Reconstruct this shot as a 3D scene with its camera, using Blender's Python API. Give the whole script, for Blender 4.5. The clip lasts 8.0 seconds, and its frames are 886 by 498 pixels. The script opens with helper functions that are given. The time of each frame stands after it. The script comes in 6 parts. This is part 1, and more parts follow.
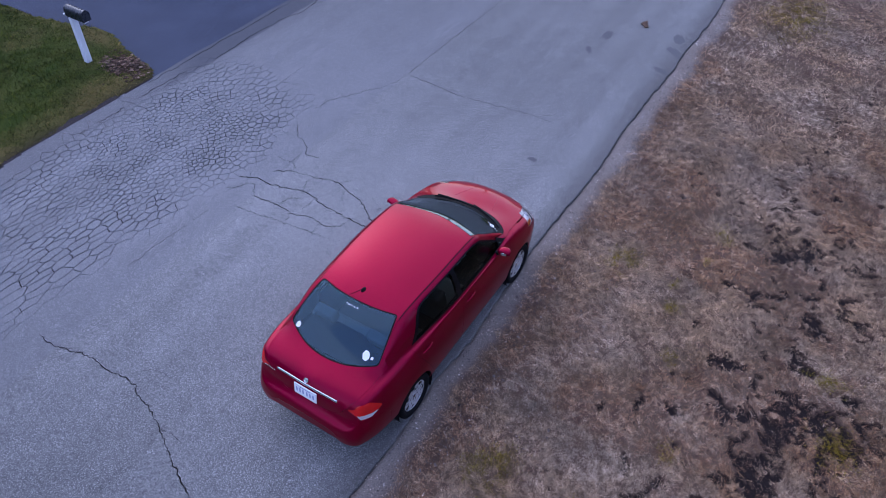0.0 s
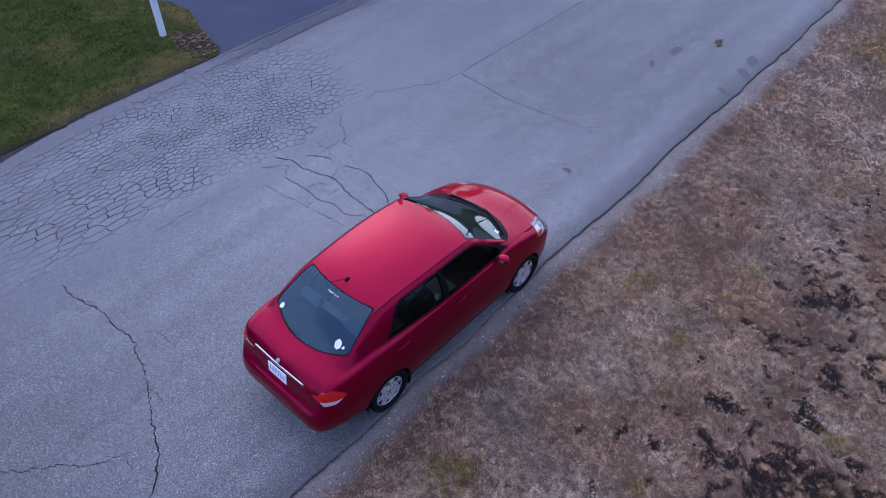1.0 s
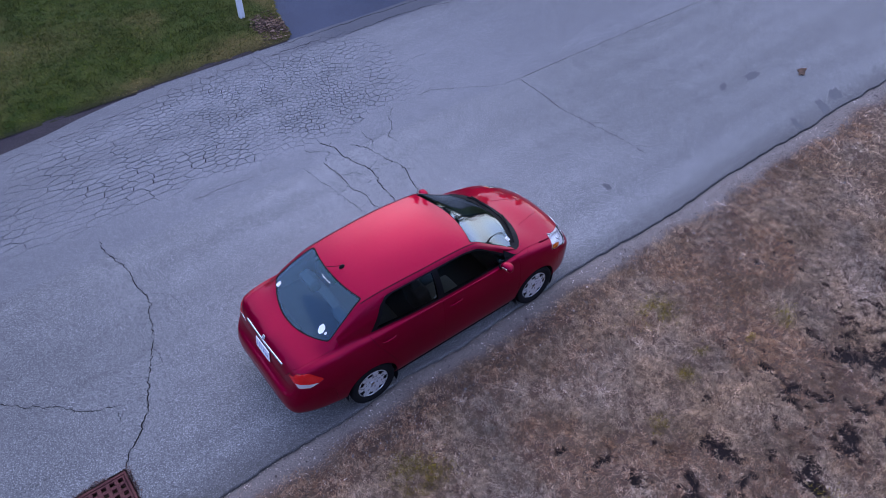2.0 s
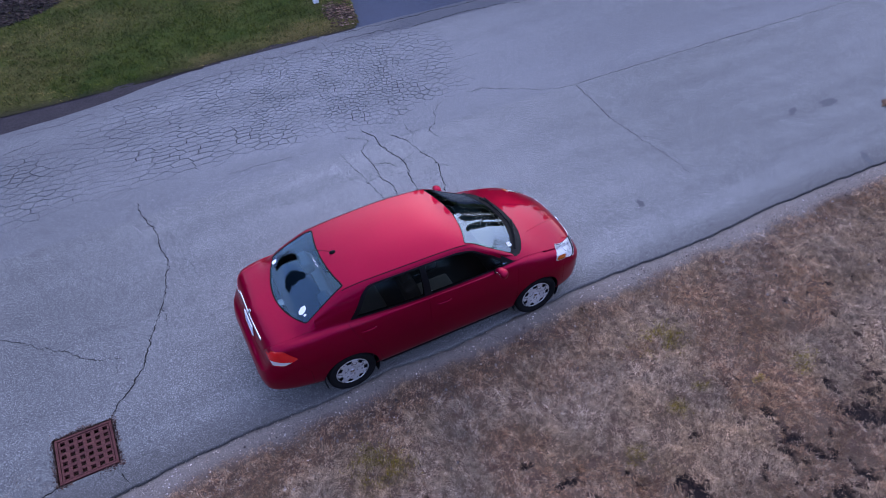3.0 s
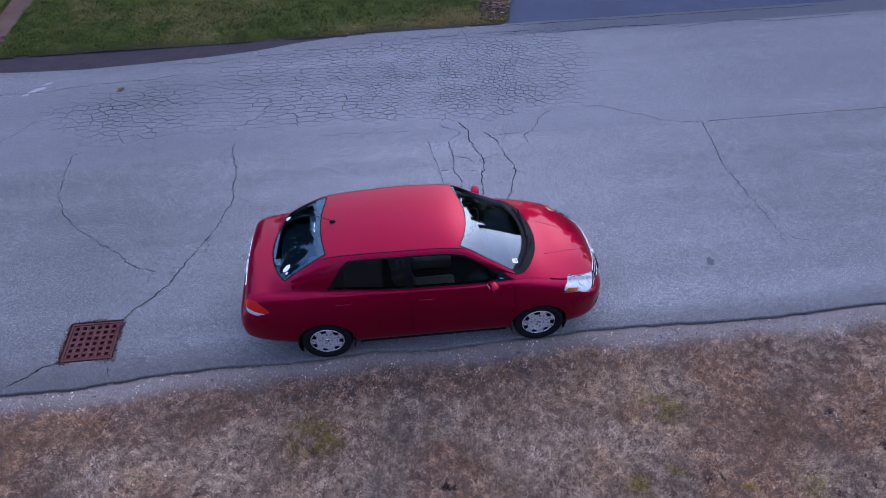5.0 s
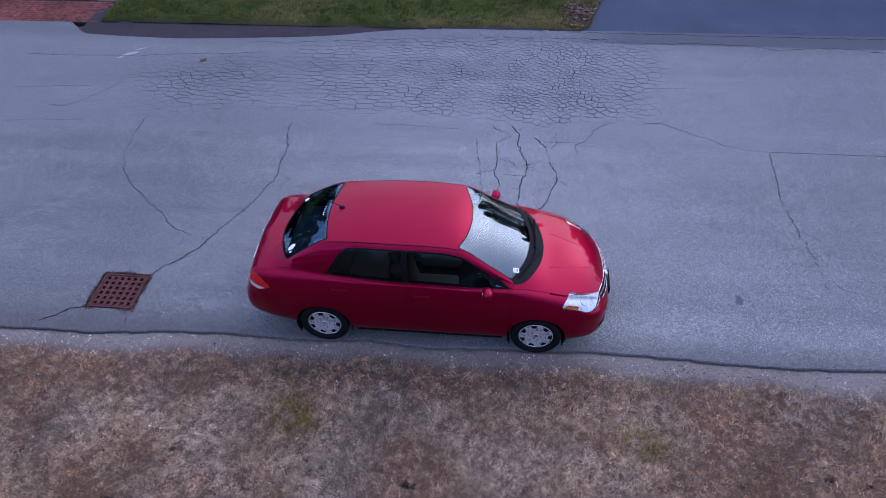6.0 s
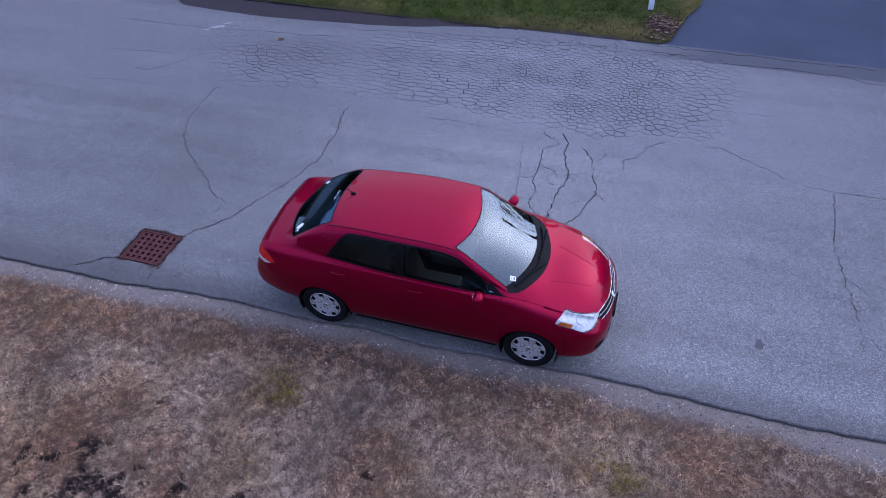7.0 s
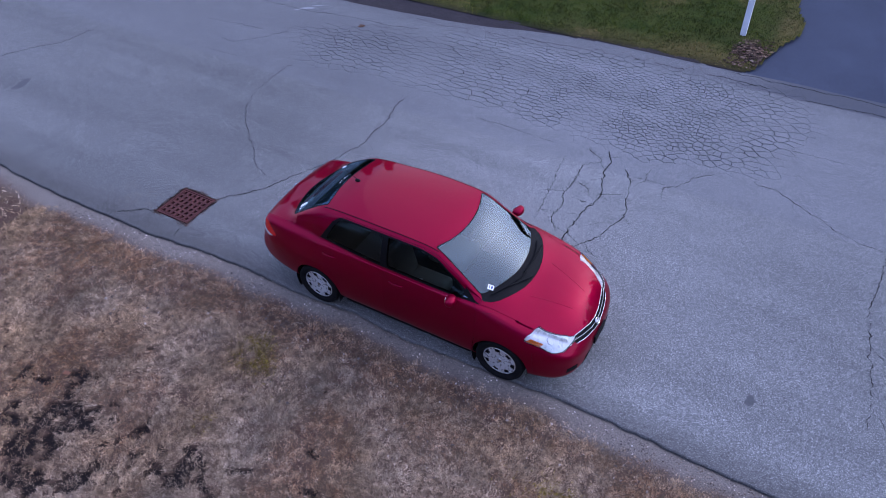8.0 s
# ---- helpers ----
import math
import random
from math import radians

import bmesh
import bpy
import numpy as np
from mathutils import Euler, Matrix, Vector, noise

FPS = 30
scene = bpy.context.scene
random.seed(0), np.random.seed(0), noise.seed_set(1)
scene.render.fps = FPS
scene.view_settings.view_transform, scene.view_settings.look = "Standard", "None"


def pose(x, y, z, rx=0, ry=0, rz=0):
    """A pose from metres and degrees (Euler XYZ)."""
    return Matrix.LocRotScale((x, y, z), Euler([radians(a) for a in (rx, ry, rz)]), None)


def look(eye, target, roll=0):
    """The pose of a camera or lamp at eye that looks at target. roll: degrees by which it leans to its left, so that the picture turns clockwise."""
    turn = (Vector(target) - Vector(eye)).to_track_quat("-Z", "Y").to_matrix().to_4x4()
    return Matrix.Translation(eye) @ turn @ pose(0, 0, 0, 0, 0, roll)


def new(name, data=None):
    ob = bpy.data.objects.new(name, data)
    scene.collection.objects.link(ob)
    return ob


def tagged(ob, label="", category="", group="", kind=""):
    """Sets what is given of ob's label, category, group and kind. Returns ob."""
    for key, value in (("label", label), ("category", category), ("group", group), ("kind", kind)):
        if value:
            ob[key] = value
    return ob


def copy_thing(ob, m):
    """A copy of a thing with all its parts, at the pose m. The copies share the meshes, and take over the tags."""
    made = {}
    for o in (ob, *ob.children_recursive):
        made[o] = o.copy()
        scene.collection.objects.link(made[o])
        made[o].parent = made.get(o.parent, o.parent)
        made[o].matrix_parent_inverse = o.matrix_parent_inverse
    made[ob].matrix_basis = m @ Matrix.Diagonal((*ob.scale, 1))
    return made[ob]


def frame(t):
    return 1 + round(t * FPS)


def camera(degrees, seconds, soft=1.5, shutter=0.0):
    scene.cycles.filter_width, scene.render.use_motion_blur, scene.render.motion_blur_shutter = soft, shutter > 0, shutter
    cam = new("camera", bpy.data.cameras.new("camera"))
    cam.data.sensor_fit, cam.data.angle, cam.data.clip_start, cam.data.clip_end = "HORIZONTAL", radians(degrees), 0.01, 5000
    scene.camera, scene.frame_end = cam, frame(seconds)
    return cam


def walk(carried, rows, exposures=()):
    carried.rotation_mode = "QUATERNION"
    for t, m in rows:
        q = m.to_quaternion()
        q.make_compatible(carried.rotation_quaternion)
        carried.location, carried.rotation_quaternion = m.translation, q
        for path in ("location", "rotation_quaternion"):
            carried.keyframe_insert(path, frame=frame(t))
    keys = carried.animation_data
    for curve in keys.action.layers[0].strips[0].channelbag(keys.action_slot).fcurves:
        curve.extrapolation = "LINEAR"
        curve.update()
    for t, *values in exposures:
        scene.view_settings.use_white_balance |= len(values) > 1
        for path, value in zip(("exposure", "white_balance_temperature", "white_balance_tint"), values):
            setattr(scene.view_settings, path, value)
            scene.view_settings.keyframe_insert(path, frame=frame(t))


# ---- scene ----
import mathutils
import mathutils.geometry
cam = camera(63.6, 8.0, 0.8)
PATH = [
    (0, (-5.265, -3.526, 7.537), (-4.048, -2.797, 6.128), 1.6),
    (0.5, (-4.907, -4.007, 7.545), (-3.763, -3.174, 6.132), 1.3),
    (1, (-4.513, -4.461, 7.512), (-3.451, -3.524, 6.1), 0.9),
    (1.5, (-4.082, -4.837, 7.474), (-3.114, -3.801, 6.063), 0.5),
    (1.7, (-3.953, -4.979, 7.448), (-3.018, -3.909, 6.041), 0.6),
    (2.8, (-2.798, -5.735, 7.383), (-2.11, -4.492, 5.975), -0.7),
    (3, (-2.615, -5.833, 7.377), (-1.972, -4.568, 5.969), -0.7),
    (3.5, (-2.05, -6.063, 7.322), (-1.531, -4.736, 5.919), -1.0),
    (4, (-1.462, -6.259, 7.284), (-1.074, -4.886, 5.883), -1.3),
    (4.5, (-0.882, -6.366, 7.241), (-0.633, -4.958, 5.843), -1.6),
    (4.7, (-0.628, -6.413, 7.184), (-0.437, -4.992, 5.791), -1.7),
    (5.8, (0.71, -6.418, 7.072), (0.577, -4.981, 5.688), -2.4),
    (6, (0.966, -6.364, 7.062), (0.773, -4.934, 5.677), -2.4),
    (6.5, (1.54, -6.236, 7.013), (1.207, -4.831, 5.63), -2.4),
    (7, (2.123, -6.077, 6.958), (1.649, -4.706, 5.581), -2.7),
    (7.5, (2.705, -5.872, 6.911), (2.094, -4.551, 5.539), -2.8),
    (8, (3.488, -5.486, 6.894), (2.721, -4.243, 5.529), -2.5),
]
EXPOSURES = [(0.0, 1.50), (1.5, 1.55), (3.0, 1.62), (4.5, 1.58), (6.0, 1.52), (8.0, 1.50)]
walk(cam, [(t, look(eye, target, roll)) for t, eye, target, roll in PATH], EXPOSURES)

# ---- light ----
world = bpy.data.worlds.new("dusk_sky")
scene.world = world
world.use_nodes = True
wn, wl = world.node_tree.nodes, world.node_tree.links
wn.clear()
w_out = wn.new("ShaderNodeOutputWorld")
w_bg = wn.new("ShaderNodeBackground")
w_sky = wn.new("ShaderNodeTexSky")
w_sky.sky_type = "NISHITA"
w_sky.sun_disc = False
w_sky.sun_elevation = radians(32)
w_sky.sun_rotation = radians(34)
w_sky.air_density, w_sky.dust_density, w_sky.ozone_density = 1.0, 2.0, 2.0
w_bg.inputs["Strength"].default_value = 0.15
# an even layer of high cloud over the clear sky's own gradient, both in the blue of dusk
w_cloud = wn.new("ShaderNodeMix")
w_cloud.data_type = "RGBA"
w_cloud.inputs[0].default_value = .52
w_cloud.inputs[7].default_value = (3.35, 3.45, 4.15, 1)
w_tint = wn.new("ShaderNodeMix")
w_tint.data_type, w_tint.blend_type = "RGBA", "MULTIPLY"
w_tint.inputs[0].default_value = 1.0
w_tint.inputs[7].default_value = (.80, .92, 1.35, 1)
wl.new(w_sky.outputs["Color"], w_cloud.inputs[6])
wl.new(w_cloud.outputs[2], w_tint.inputs[6])
wl.new(w_tint.outputs[2], w_bg.inputs["Color"])
wl.new(w_bg.outputs["Background"], w_out.inputs["Surface"])
sun_data = bpy.data.lights.new("sun", "SUN")
sun_data.energy, sun_data.angle, sun_data.color = 0.5, radians(130), (1.0, 0.93, 0.86)
sun = new("sun", sun_data)
sun.matrix_basis = look((7.8, 11.6, 8.7), (0, 0, 0))

# ---- materials ----
def material(name, rough=0.6, metal=0.0, base=(0.5, 0.5, 0.5)):
    m = bpy.data.materials.new(name)
    m.use_nodes = True
    b = m.node_tree.nodes["Principled BSDF"]
    b.inputs["Base Color"].default_value = (*base, 1)
    b.inputs["Roughness"].default_value = rough
    b.inputs["Metallic"].default_value = metal
    b.inputs["Specular IOR Level"].default_value = .5 if rough < .7 else .12
    return m, m.node_tree.nodes, m.node_tree.links, b


def add(nodes, kind, **values):
    n = nodes.new("ShaderNode" + kind)
    for key, v in values.items():
        n.inputs[key.replace("_", " ")].default_value = v
    return n


def ramp(nodes, links, source, stops):
    """A colour ramp over source; stops are (place, value or colour)."""
    r = nodes.new("ShaderNodeValToRGB")
    e = r.color_ramp.elements
    while len(e) < len(stops):
        e.new(0.5)
    for el, (p, c) in zip(e, stops):
        el.position = p
        el.color = (*c, 1) if isinstance(c, tuple) else (c, c, c, 1)
    links.new(source, r.inputs["Fac"])
    return r.outputs["Color"]


def mix(nodes, links, fac, a, b, blend="MIX"):
    m = nodes.new("ShaderNodeMix")
    m.data_type, m.blend_type = "RGBA", blend
    for value, k in ((fac, 0), (a, 6), (b, 7)):
        socket = m.inputs[k]
        if isinstance(value, (int, float)):
            socket.default_value = value if k == 0 else (value, value, value, 1)
        elif isinstance(value, tuple):
            socket.default_value = (*value, 1)
        else:
            links.new(value, socket)
    return m.outputs[2]


def noise_tex(nodes, links, scale, detail=4.0, rough=0.55, vector=None, stretch=None):
    n = add(nodes, "TexNoise", Scale=scale, Detail=detail, Roughness=rough)
    if vector is None:
        vector = nodes.new("ShaderNodeTexCoord").outputs["Object"]
    if stretch:
        mp = nodes.new("ShaderNodeMapping")
        mp.inputs["Scale"].default_value = stretch
        links.new(vector, mp.inputs["Vector"])
        vector = mp.outputs["Vector"]
    links.new(vector, n.inputs["Vector"])
    return n.outputs["Fac"]


def bump(nodes, links, b, height, strength, distance):
    n = add(nodes, "Bump", Strength=strength, Distance=distance)
    links.new(height, n.inputs["Height"])
    links.new(n.outputs["Normal"], b.inputs["Normal"])


def mat_plain(name, base, rough=0.5, metal=0.0, vary=0.12, scale=30.0, gloss=None):
    """A plain surface with slight wear in tone and gloss."""
    m, n, l, b = material(name, rough, metal, base)
    if gloss is not None:
        b.inputs["Specular IOR Level"].default_value = gloss
    f = noise_tex(n, l, scale, 5.0)
    dark = tuple(c * (1 - vary) for c in base)
    light = tuple(min(1.0, c * (1 + vary)) for c in base)
    l.new(mix(n, l, f, dark, light), b.inputs["Base Color"])
    l.new(ramp(n, l, f, [(0.3, max(0.02, rough - 0.08)), (0.7, min(1.0, rough + 0.08))]), b.inputs["Roughness"])
    return m


def mat_paint():
    """Deep red metallic paint under clear lacquer, with faint dust."""
    m, n, l, b = material("red_car_paint", .36, .68)
    f, d = noise_tex(n, l, 3.0, 4.0), noise_tex(n, l, 45.0, 5.0, .7)
    l.new(mix(n, l, f, (.203, .0001, .0205), (.223, .0002, .0235)), b.inputs["Base Color"])
    b.inputs["Specular IOR Level"].default_value = .05
    b.inputs["Specular Tint"].default_value = (1, .05, .22, 1)
    b.inputs["Coat Weight"].default_value = 1.0
    b.inputs["Coat IOR"].default_value = 1.18
    l.new(ramp(n, l, d, [(.35, .012), (.75, .05)]), b.inputs["Coat Roughness"])
    return m


def mat_glass(name, tint, alpha, ior=1.70, face=(.70, .90, 1)):
    """Window glass: a clear tinted pane with a mirror-like face."""
    m, n, l, b = material(name, 0.02, 0.0, tint)
    n.remove(b)
    out = n["Material Output"]
    tr = add(n, "BsdfTransparent", Color=(*alpha, 1))
    gl = add(n, "BsdfGlossy", Roughness=0.012, Color=(*face, 1))
    fr = add(n, "Fresnel", IOR=ior)
    mx = n.new("ShaderNodeMixShader")
    l.new(fr.outputs[0], mx.inputs[0])
    l.new(tr.outputs[0], mx.inputs[1])
    l.new(gl.outputs[0], mx.inputs[2])
    l.new(mx.outputs[0], out.inputs["Surface"])
    return m


PAINT = mat_paint()
BLACK_PLASTIC = mat_plain("black_plastic", (0.005, 0.005, 0.006), 0.6, gloss=.10)
BLACK_GLOSS = mat_plain("black_rubber_trim", (0.004, 0.004, 0.005), 0.5, gloss=.08)
RUBBER = mat_plain("tyre_rubber", (0.008, 0.008, 0.009), 0.8, vary=0.3, gloss=.05)
CHROME = mat_plain("chrome", (0.58, 0.58, 0.60), 0.18, 1.0, vary=0.03)
WHEEL_SILVER = mat_plain("wheel_cover_silver", (0.55, 0.555, 0.575), 0.30, 0.6, vary=0.08)
GLASS = mat_glass("windscreen_glass", (.9, .95, .95), (.46, .66, .72), 1.82, (.80, .93, 1))
REAR_GLASS = mat_glass("rear_window_glass", (.9, .95, .95), (.40, .60, .74), 1.66, (.50, .78, 1))
GLASS_DARK = mat_glass("side_window_glass", (.5, .5, .5), (.25, .26, .26), 1.22)
LENS = mat_glass("clear_lens", (1, 1, 1), (.97, .97, .97), 1.5, (1, 1, 1))
RED_LENS = mat_plain("red_lens", (.52, .006, .010), .12, vary=.1, scale=80)
WHITE_LENS = mat_plain("white_lens", (.46, .42, .43), .15, vary=.08, scale=80)
AMBER = mat_plain("amber_lens", (.75, .17, .012), .25, vary=.1, scale=80)
REFLECTOR = mat_plain("lamp_reflector", (.90, .90, .90), .30, .20, vary=.05, scale=20)
TRIM_CLOTH = mat_plain("seat_cloth", (.23, .205, .175), .9, vary=.2, scale=160)
DASH = mat_plain("dashboard_plastic", (.040, .041, .043), .7, vary=.2, scale=120)
WHITE_PLASTIC = mat_plain("white_sticker", (.75, .76, .78), .5, vary=.04)
BLUE_INK = mat_plain("blue_ink", (.03, .05, .22), .5)
PLATE_INK = mat_plain("faded_plate_ink", (.20, .22, .42), .5)
MIRROR = mat_plain("mirror_glass", (.85, .87, .9), .03, 1.0, vary=.01)
BRIGHT_STEEL = mat_plain("dull_steel", (.35, .35, .36), .4, .9, vary=.1)

# ---- small builders ----
def part(name, bm, mat, parent=None, label="", smooth=False, m=None):
    """Link a bmesh as one mesh object under a thing or a part."""
    me = bpy.data.meshes.new(name)
    bm.to_mesh(me)
    bm.free()
    if smooth:
        me.polygons.foreach_set("use_smooth", [True] * len(me.polygons))
    for mt in (mat if isinstance(mat, (list, tuple)) else [mat]):
        me.materials.append(mt)
    ob = new(name, me)
    if m is not None:
        ob.matrix_basis = m
    if parent is not None:
        ob.parent = parent
    return tagged(ob, label)


def box(x0, x1, y0, y1, z0, z1, bevel=0.0, bm=None, seg=2):
    b2 = bmesh.new()
    bmesh.ops.create_cube(b2, size=1)
    for v in b2.verts:
        v.co = Vector(((x0 + x1) / 2 + v.co.x * (x1 - x0), (y0 + y1) / 2 + v.co.y * (y1 - y0), (z0 + z1) / 2 + v.co.z * (z1 - z0)))
    if bevel:
        bmesh.ops.bevel(b2, geom=b2.edges[:], offset=bevel, segments=seg, profile=0.7, affect="EDGES")
    return join(bm, b2)


def join(bm, b2):
    if bm is None:
        return b2
    tmp = bpy.data.meshes.new("tmp")
    b2.to_mesh(tmp)
    bm.from_mesh(tmp)
    bpy.data.meshes.remove(tmp)
    b2.free()
    return bm


def revolve(profile, steps=48, axis="y", bm=None, close=False):
    """A surface of revolution; profile is (radius, along) pairs, about the y or z axis."""
    b2 = bmesh.new()
    rings = []
    for r, h in profile:
        ring = []
        for k in range(steps):
            a = 2 * math.pi * k / steps
            c, s = r * math.cos(a), r * math.sin(a)
            ring.append(b2.verts.new((c, h, s) if axis == "y" else (c, s, h)))
        rings.append(ring)
    for i in range(len(rings) - 1):
        for k in range(steps):
            a, b, c, d = rings[i][k], rings[i][(k + 1) % steps], rings[i + 1][(k + 1) % steps], rings[i + 1][k]
            b2.faces.new((a, b, c, d))
    if close:
        b2.faces.new(rings[0])
        b2.faces.new(rings[-1])
    bmesh.ops.recalc_face_normals(b2, faces=b2.faces[:])
    return join(bm, b2)


def tube(points, radius, steps=8, bm=None, taper=None):
    """A round bar along points."""
    b2 = bmesh.new()
    pts = [Vector(p) for p in points]
    rings = []
    for i, p in enumerate(pts):
        d = (pts[min(i + 1, len(pts) - 1)] - pts[max(i - 1, 0)]).normalized()
        side = d.cross(Vector((0, 0, 1)))
        if side.length < 0.05:
            side = d.cross(Vector((1, 0, 0)))
        side.normalize()
        up = side.cross(d)
        r = radius if taper is None else radius + (taper - radius) * i / (len(pts) - 1)
        rings.append([b2.verts.new(p + side * (r * math.cos(2 * math.pi * k / steps)) + up * (r * math.sin(2 * math.pi * k / steps))) for k in range(steps)])
    for i in range(len(rings) - 1):
        for k in range(steps):
            b2.faces.new((rings[i][k], rings[i][(k + 1) % steps], rings[i + 1][(k + 1) % steps], rings[i + 1][k]))
    b2.faces.new(rings[0])
    b2.faces.new(rings[-1])
    bmesh.ops.recalc_face_normals(b2, faces=b2.faces[:])
    return join(bm, b2)


def prism(outline, depth, axis="z", at=0.0, bevel=0.0, bm=None):
    """An outline in the plane across an axis, given thickness along it."""
    b2 = bmesh.new()
    def place(p, h):
        return {"z": (p[0], p[1], h), "y": (p[0], h, p[1]), "x": (h, p[0], p[1])}[axis]
    low = [b2.verts.new(place(p, at)) for p in outline]
    face = b2.faces.new(low)
    out = bmesh.ops.extrude_face_region(b2, geom=[face])
    shift = Vector(place((0, 0), depth))
    for v in out["geom"]:
        if isinstance(v, bmesh.types.BMVert):
            v.co += shift
    bmesh.ops.recalc_face_normals(b2, faces=b2.faces[:])
    if bevel:
        bmesh.ops.bevel(b2, geom=b2.edges[:], offset=bevel, segments=2, profile=0.7, affect="EDGES")
    return join(bm, b2)


def thing(name, label, category, group="", at=(0, 0, 0)):
    e = new(name)
    e.empty_display_size = 0.1
    e.location = at
    return tagged(e, label, category, group)

# ---- the car's body: one smooth surface over stations along its length ----
def curve(pairs):
    """A smooth monotone curve through (x, value) pairs."""
    xs = np.array([p[0] for p in pairs], float)
    ys = np.array([p[1] for p in pairs], float)
    h, d = np.diff(xs), np.diff(ys) / np.diff(xs)
    m = np.zeros_like(ys)
    for i in range(1, len(xs) - 1):
        if d[i - 1] * d[i] > 0:
            w1, w2 = 2 * h[i] + h[i - 1], h[i] + 2 * h[i - 1]
            m[i] = (w1 + w2) / (w1 / d[i - 1] + w2 / d[i])
    m[0], m[-1] = d[0], d[-1]
    def f(x):
        x = np.clip(np.asarray(x, float), xs[0], xs[-1])
        i = np.clip(np.searchsorted(xs, x) - 1, 0, len(xs) - 2)
        t = (x - xs[i]) / h[i]
        return ((1 + 2 * t) * (1 - t) ** 2 * ys[i] + t * (1 - t) ** 2 * h[i] * m[i] + t * t * (3 - 2 * t) * ys[i + 1] + t * t * (t - 1) * h[i] * m[i + 1])
    return f


REAR, FRONT = -2.325, 2.175
half_width = curve([(-2.325, .47), (-2.305, .60), (-2.24, .705), (-2.1, .768), (-1.9, .812), (-1.6, .838), (-1.3, .848), (1.3, .848), (1.6, .830), (1.8, .787), (1.95, .720), (2.05, .635), (2.12, .515), (2.16, .36), (2.175, .22)])
bottom = curve([(-2.325, .48), (-2.305, .41), (-2.22, .34), (-1.9, .285), (-1.3, .22), (-1, .20), (1, .20), (1.9, .20), (2.05, .23), (2.12, .27), (2.16, .33), (2.175, .41)])
# lines along the side: upper side, shoulder, edge of glass, bonnet or boot
upper_y = curve([(-2.325, .40), (-2.305, .54), (-2.25, .65), (-2.15, .722), (-2.0, .787), (-1.6, .835), (-.5, .843), (.5, .843), (1.3, .84), (1.6, .822), (1.8, .78), (1.95, .715), (2.05, .63), (2.12, .51), (2.16, .35), (2.175, .20)])
upper_z = curve([(-2.325, .57), (-2.305, .62), (-2.25, .69), (-2.15, .78), (-2.0, .80), (-1.6, .81), (-.5, .81), (.5, .79), (1.3, .74), (1.6, .70), (1.8, .66), (1.95, .62), (2.05, .58), (2.12, .54), (2.16, .50), (2.175, .46)])
shoulder_y = curve([(-2.325, .34), (-2.305, .48), (-2.25, .60), (-2.2, .655), (-2.15, .69), (-2.05, .735), (-1.7, .775), (-1.2, .79), (-.25, .808), (.5, .805), (.97, .795), (1.3, .79), (1.6, .77), (1.8, .715), (1.95, .645), (2.05, .565), (2.12, .45), (2.16, .30), (2.175, .17)])
shoulder_z = curve([(-2.325, .585), (-2.305, .645), (-2.25, .705), (-2.2, .80), (-2.15, .93), (-2.05, 1.0), (-1.7, 1.035), (-1.2, 1.035), (-.25, 1.025), (.5, 1.0), (.97, .98), (1.3, .925), (1.6, .85), (1.8, .77), (1.95, .69), (2.05, .635), (2.12, .58), (2.16, .53), (2.175, .48)])
edge_y = curve([(-2.325, .28), (-2.305, .42), (-2.25, .54), (-2.21, .58), (-2.16, .62), (-2.08, .665), (-1.75, .69), (-1.4, .71), (-1.2, .725), (-.25, .785), (.5, .775), (.97, .74), (1.15, .71), (1.35, .695), (1.6, .67), (1.8, .615), (1.95, .55), (2.05, .47), (2.12, .37), (2.16, .25), (2.175, .13)])
edge_z = curve([(-2.325, .59), (-2.305, .655), (-2.25, .71), (-2.21, .80), (-2.16, .98), (-2.08, 1.05), (-1.75, 1.085), (-1.4, 1.10), (-1.2, 1.085), (-.25, 1.065), (.5, 1.04), (.97, 1.025), (1.15, 1.0), (1.35, .955), (1.6, .895), (1.8, .83), (1.95, .755), (2.05, .68), (2.12, .61), (2.16, .55), (2.175, .49)])
# the cabin: mid-height of the side glass, roof rail, and the centre line of the whole car
glass_y = curve([(-1.75, .635), (-1.5, .66), (-1.2, .685), (-.25, .725), (.36, .70), (.7, .68), (.97, .675), (1.3, .62)])
glass_z = curve([(-1.75, 1.15), (-1.5, 1.21), (-1.2, 1.275), (-.25, 1.285), (.36, 1.25), (.7, 1.15), (.97, 1.065), (1.3, .97)])
rail_y = curve([(-1.75, .60), (-1.45, .59), (-1.175, .572), (-.9, .58), (-.25, .60), (.36, .595), (.7, .615), (1.09, .66), (1.3, .60)])
rail_z = curve([(-1.75, 1.16), (-1.68, 1.19), (-1.45, 1.325), (-1.175, 1.445), (-.9, 1.47), (-.25, 1.485), (.2, 1.468), (.36, 1.445), (.7, 1.25), (1.09, 1.03), (1.3, .98)])
centre_z = curve([(-2.325, .60), (-2.305, .67), (-2.25, .72), (-2.215, .78), (-2.198, .95), (-2.168, 1.035), (-2.12, 1.085), (-2.0, 1.10), (-1.85, 1.125), (-1.6, 1.27), (-1.25, 1.47), (-1.0, 1.51), (-.5, 1.537), (0, 1.528), (.3, 1.497), (.47, 1.45), (.8, 1.29), (1.15, 1.11), (1.38, .99), (1.6, .95), (1.85, .885), (2.0, .815), (2.06, .75), (2.1, .68), (2.14, .61), (2.165, .55), (2.175, .5)])


def step(a, b, x):
    t = np.clip((np.asarray(x, float) - a) / (b - a), 0, 1)
    return t * t * (3 - 2 * t)


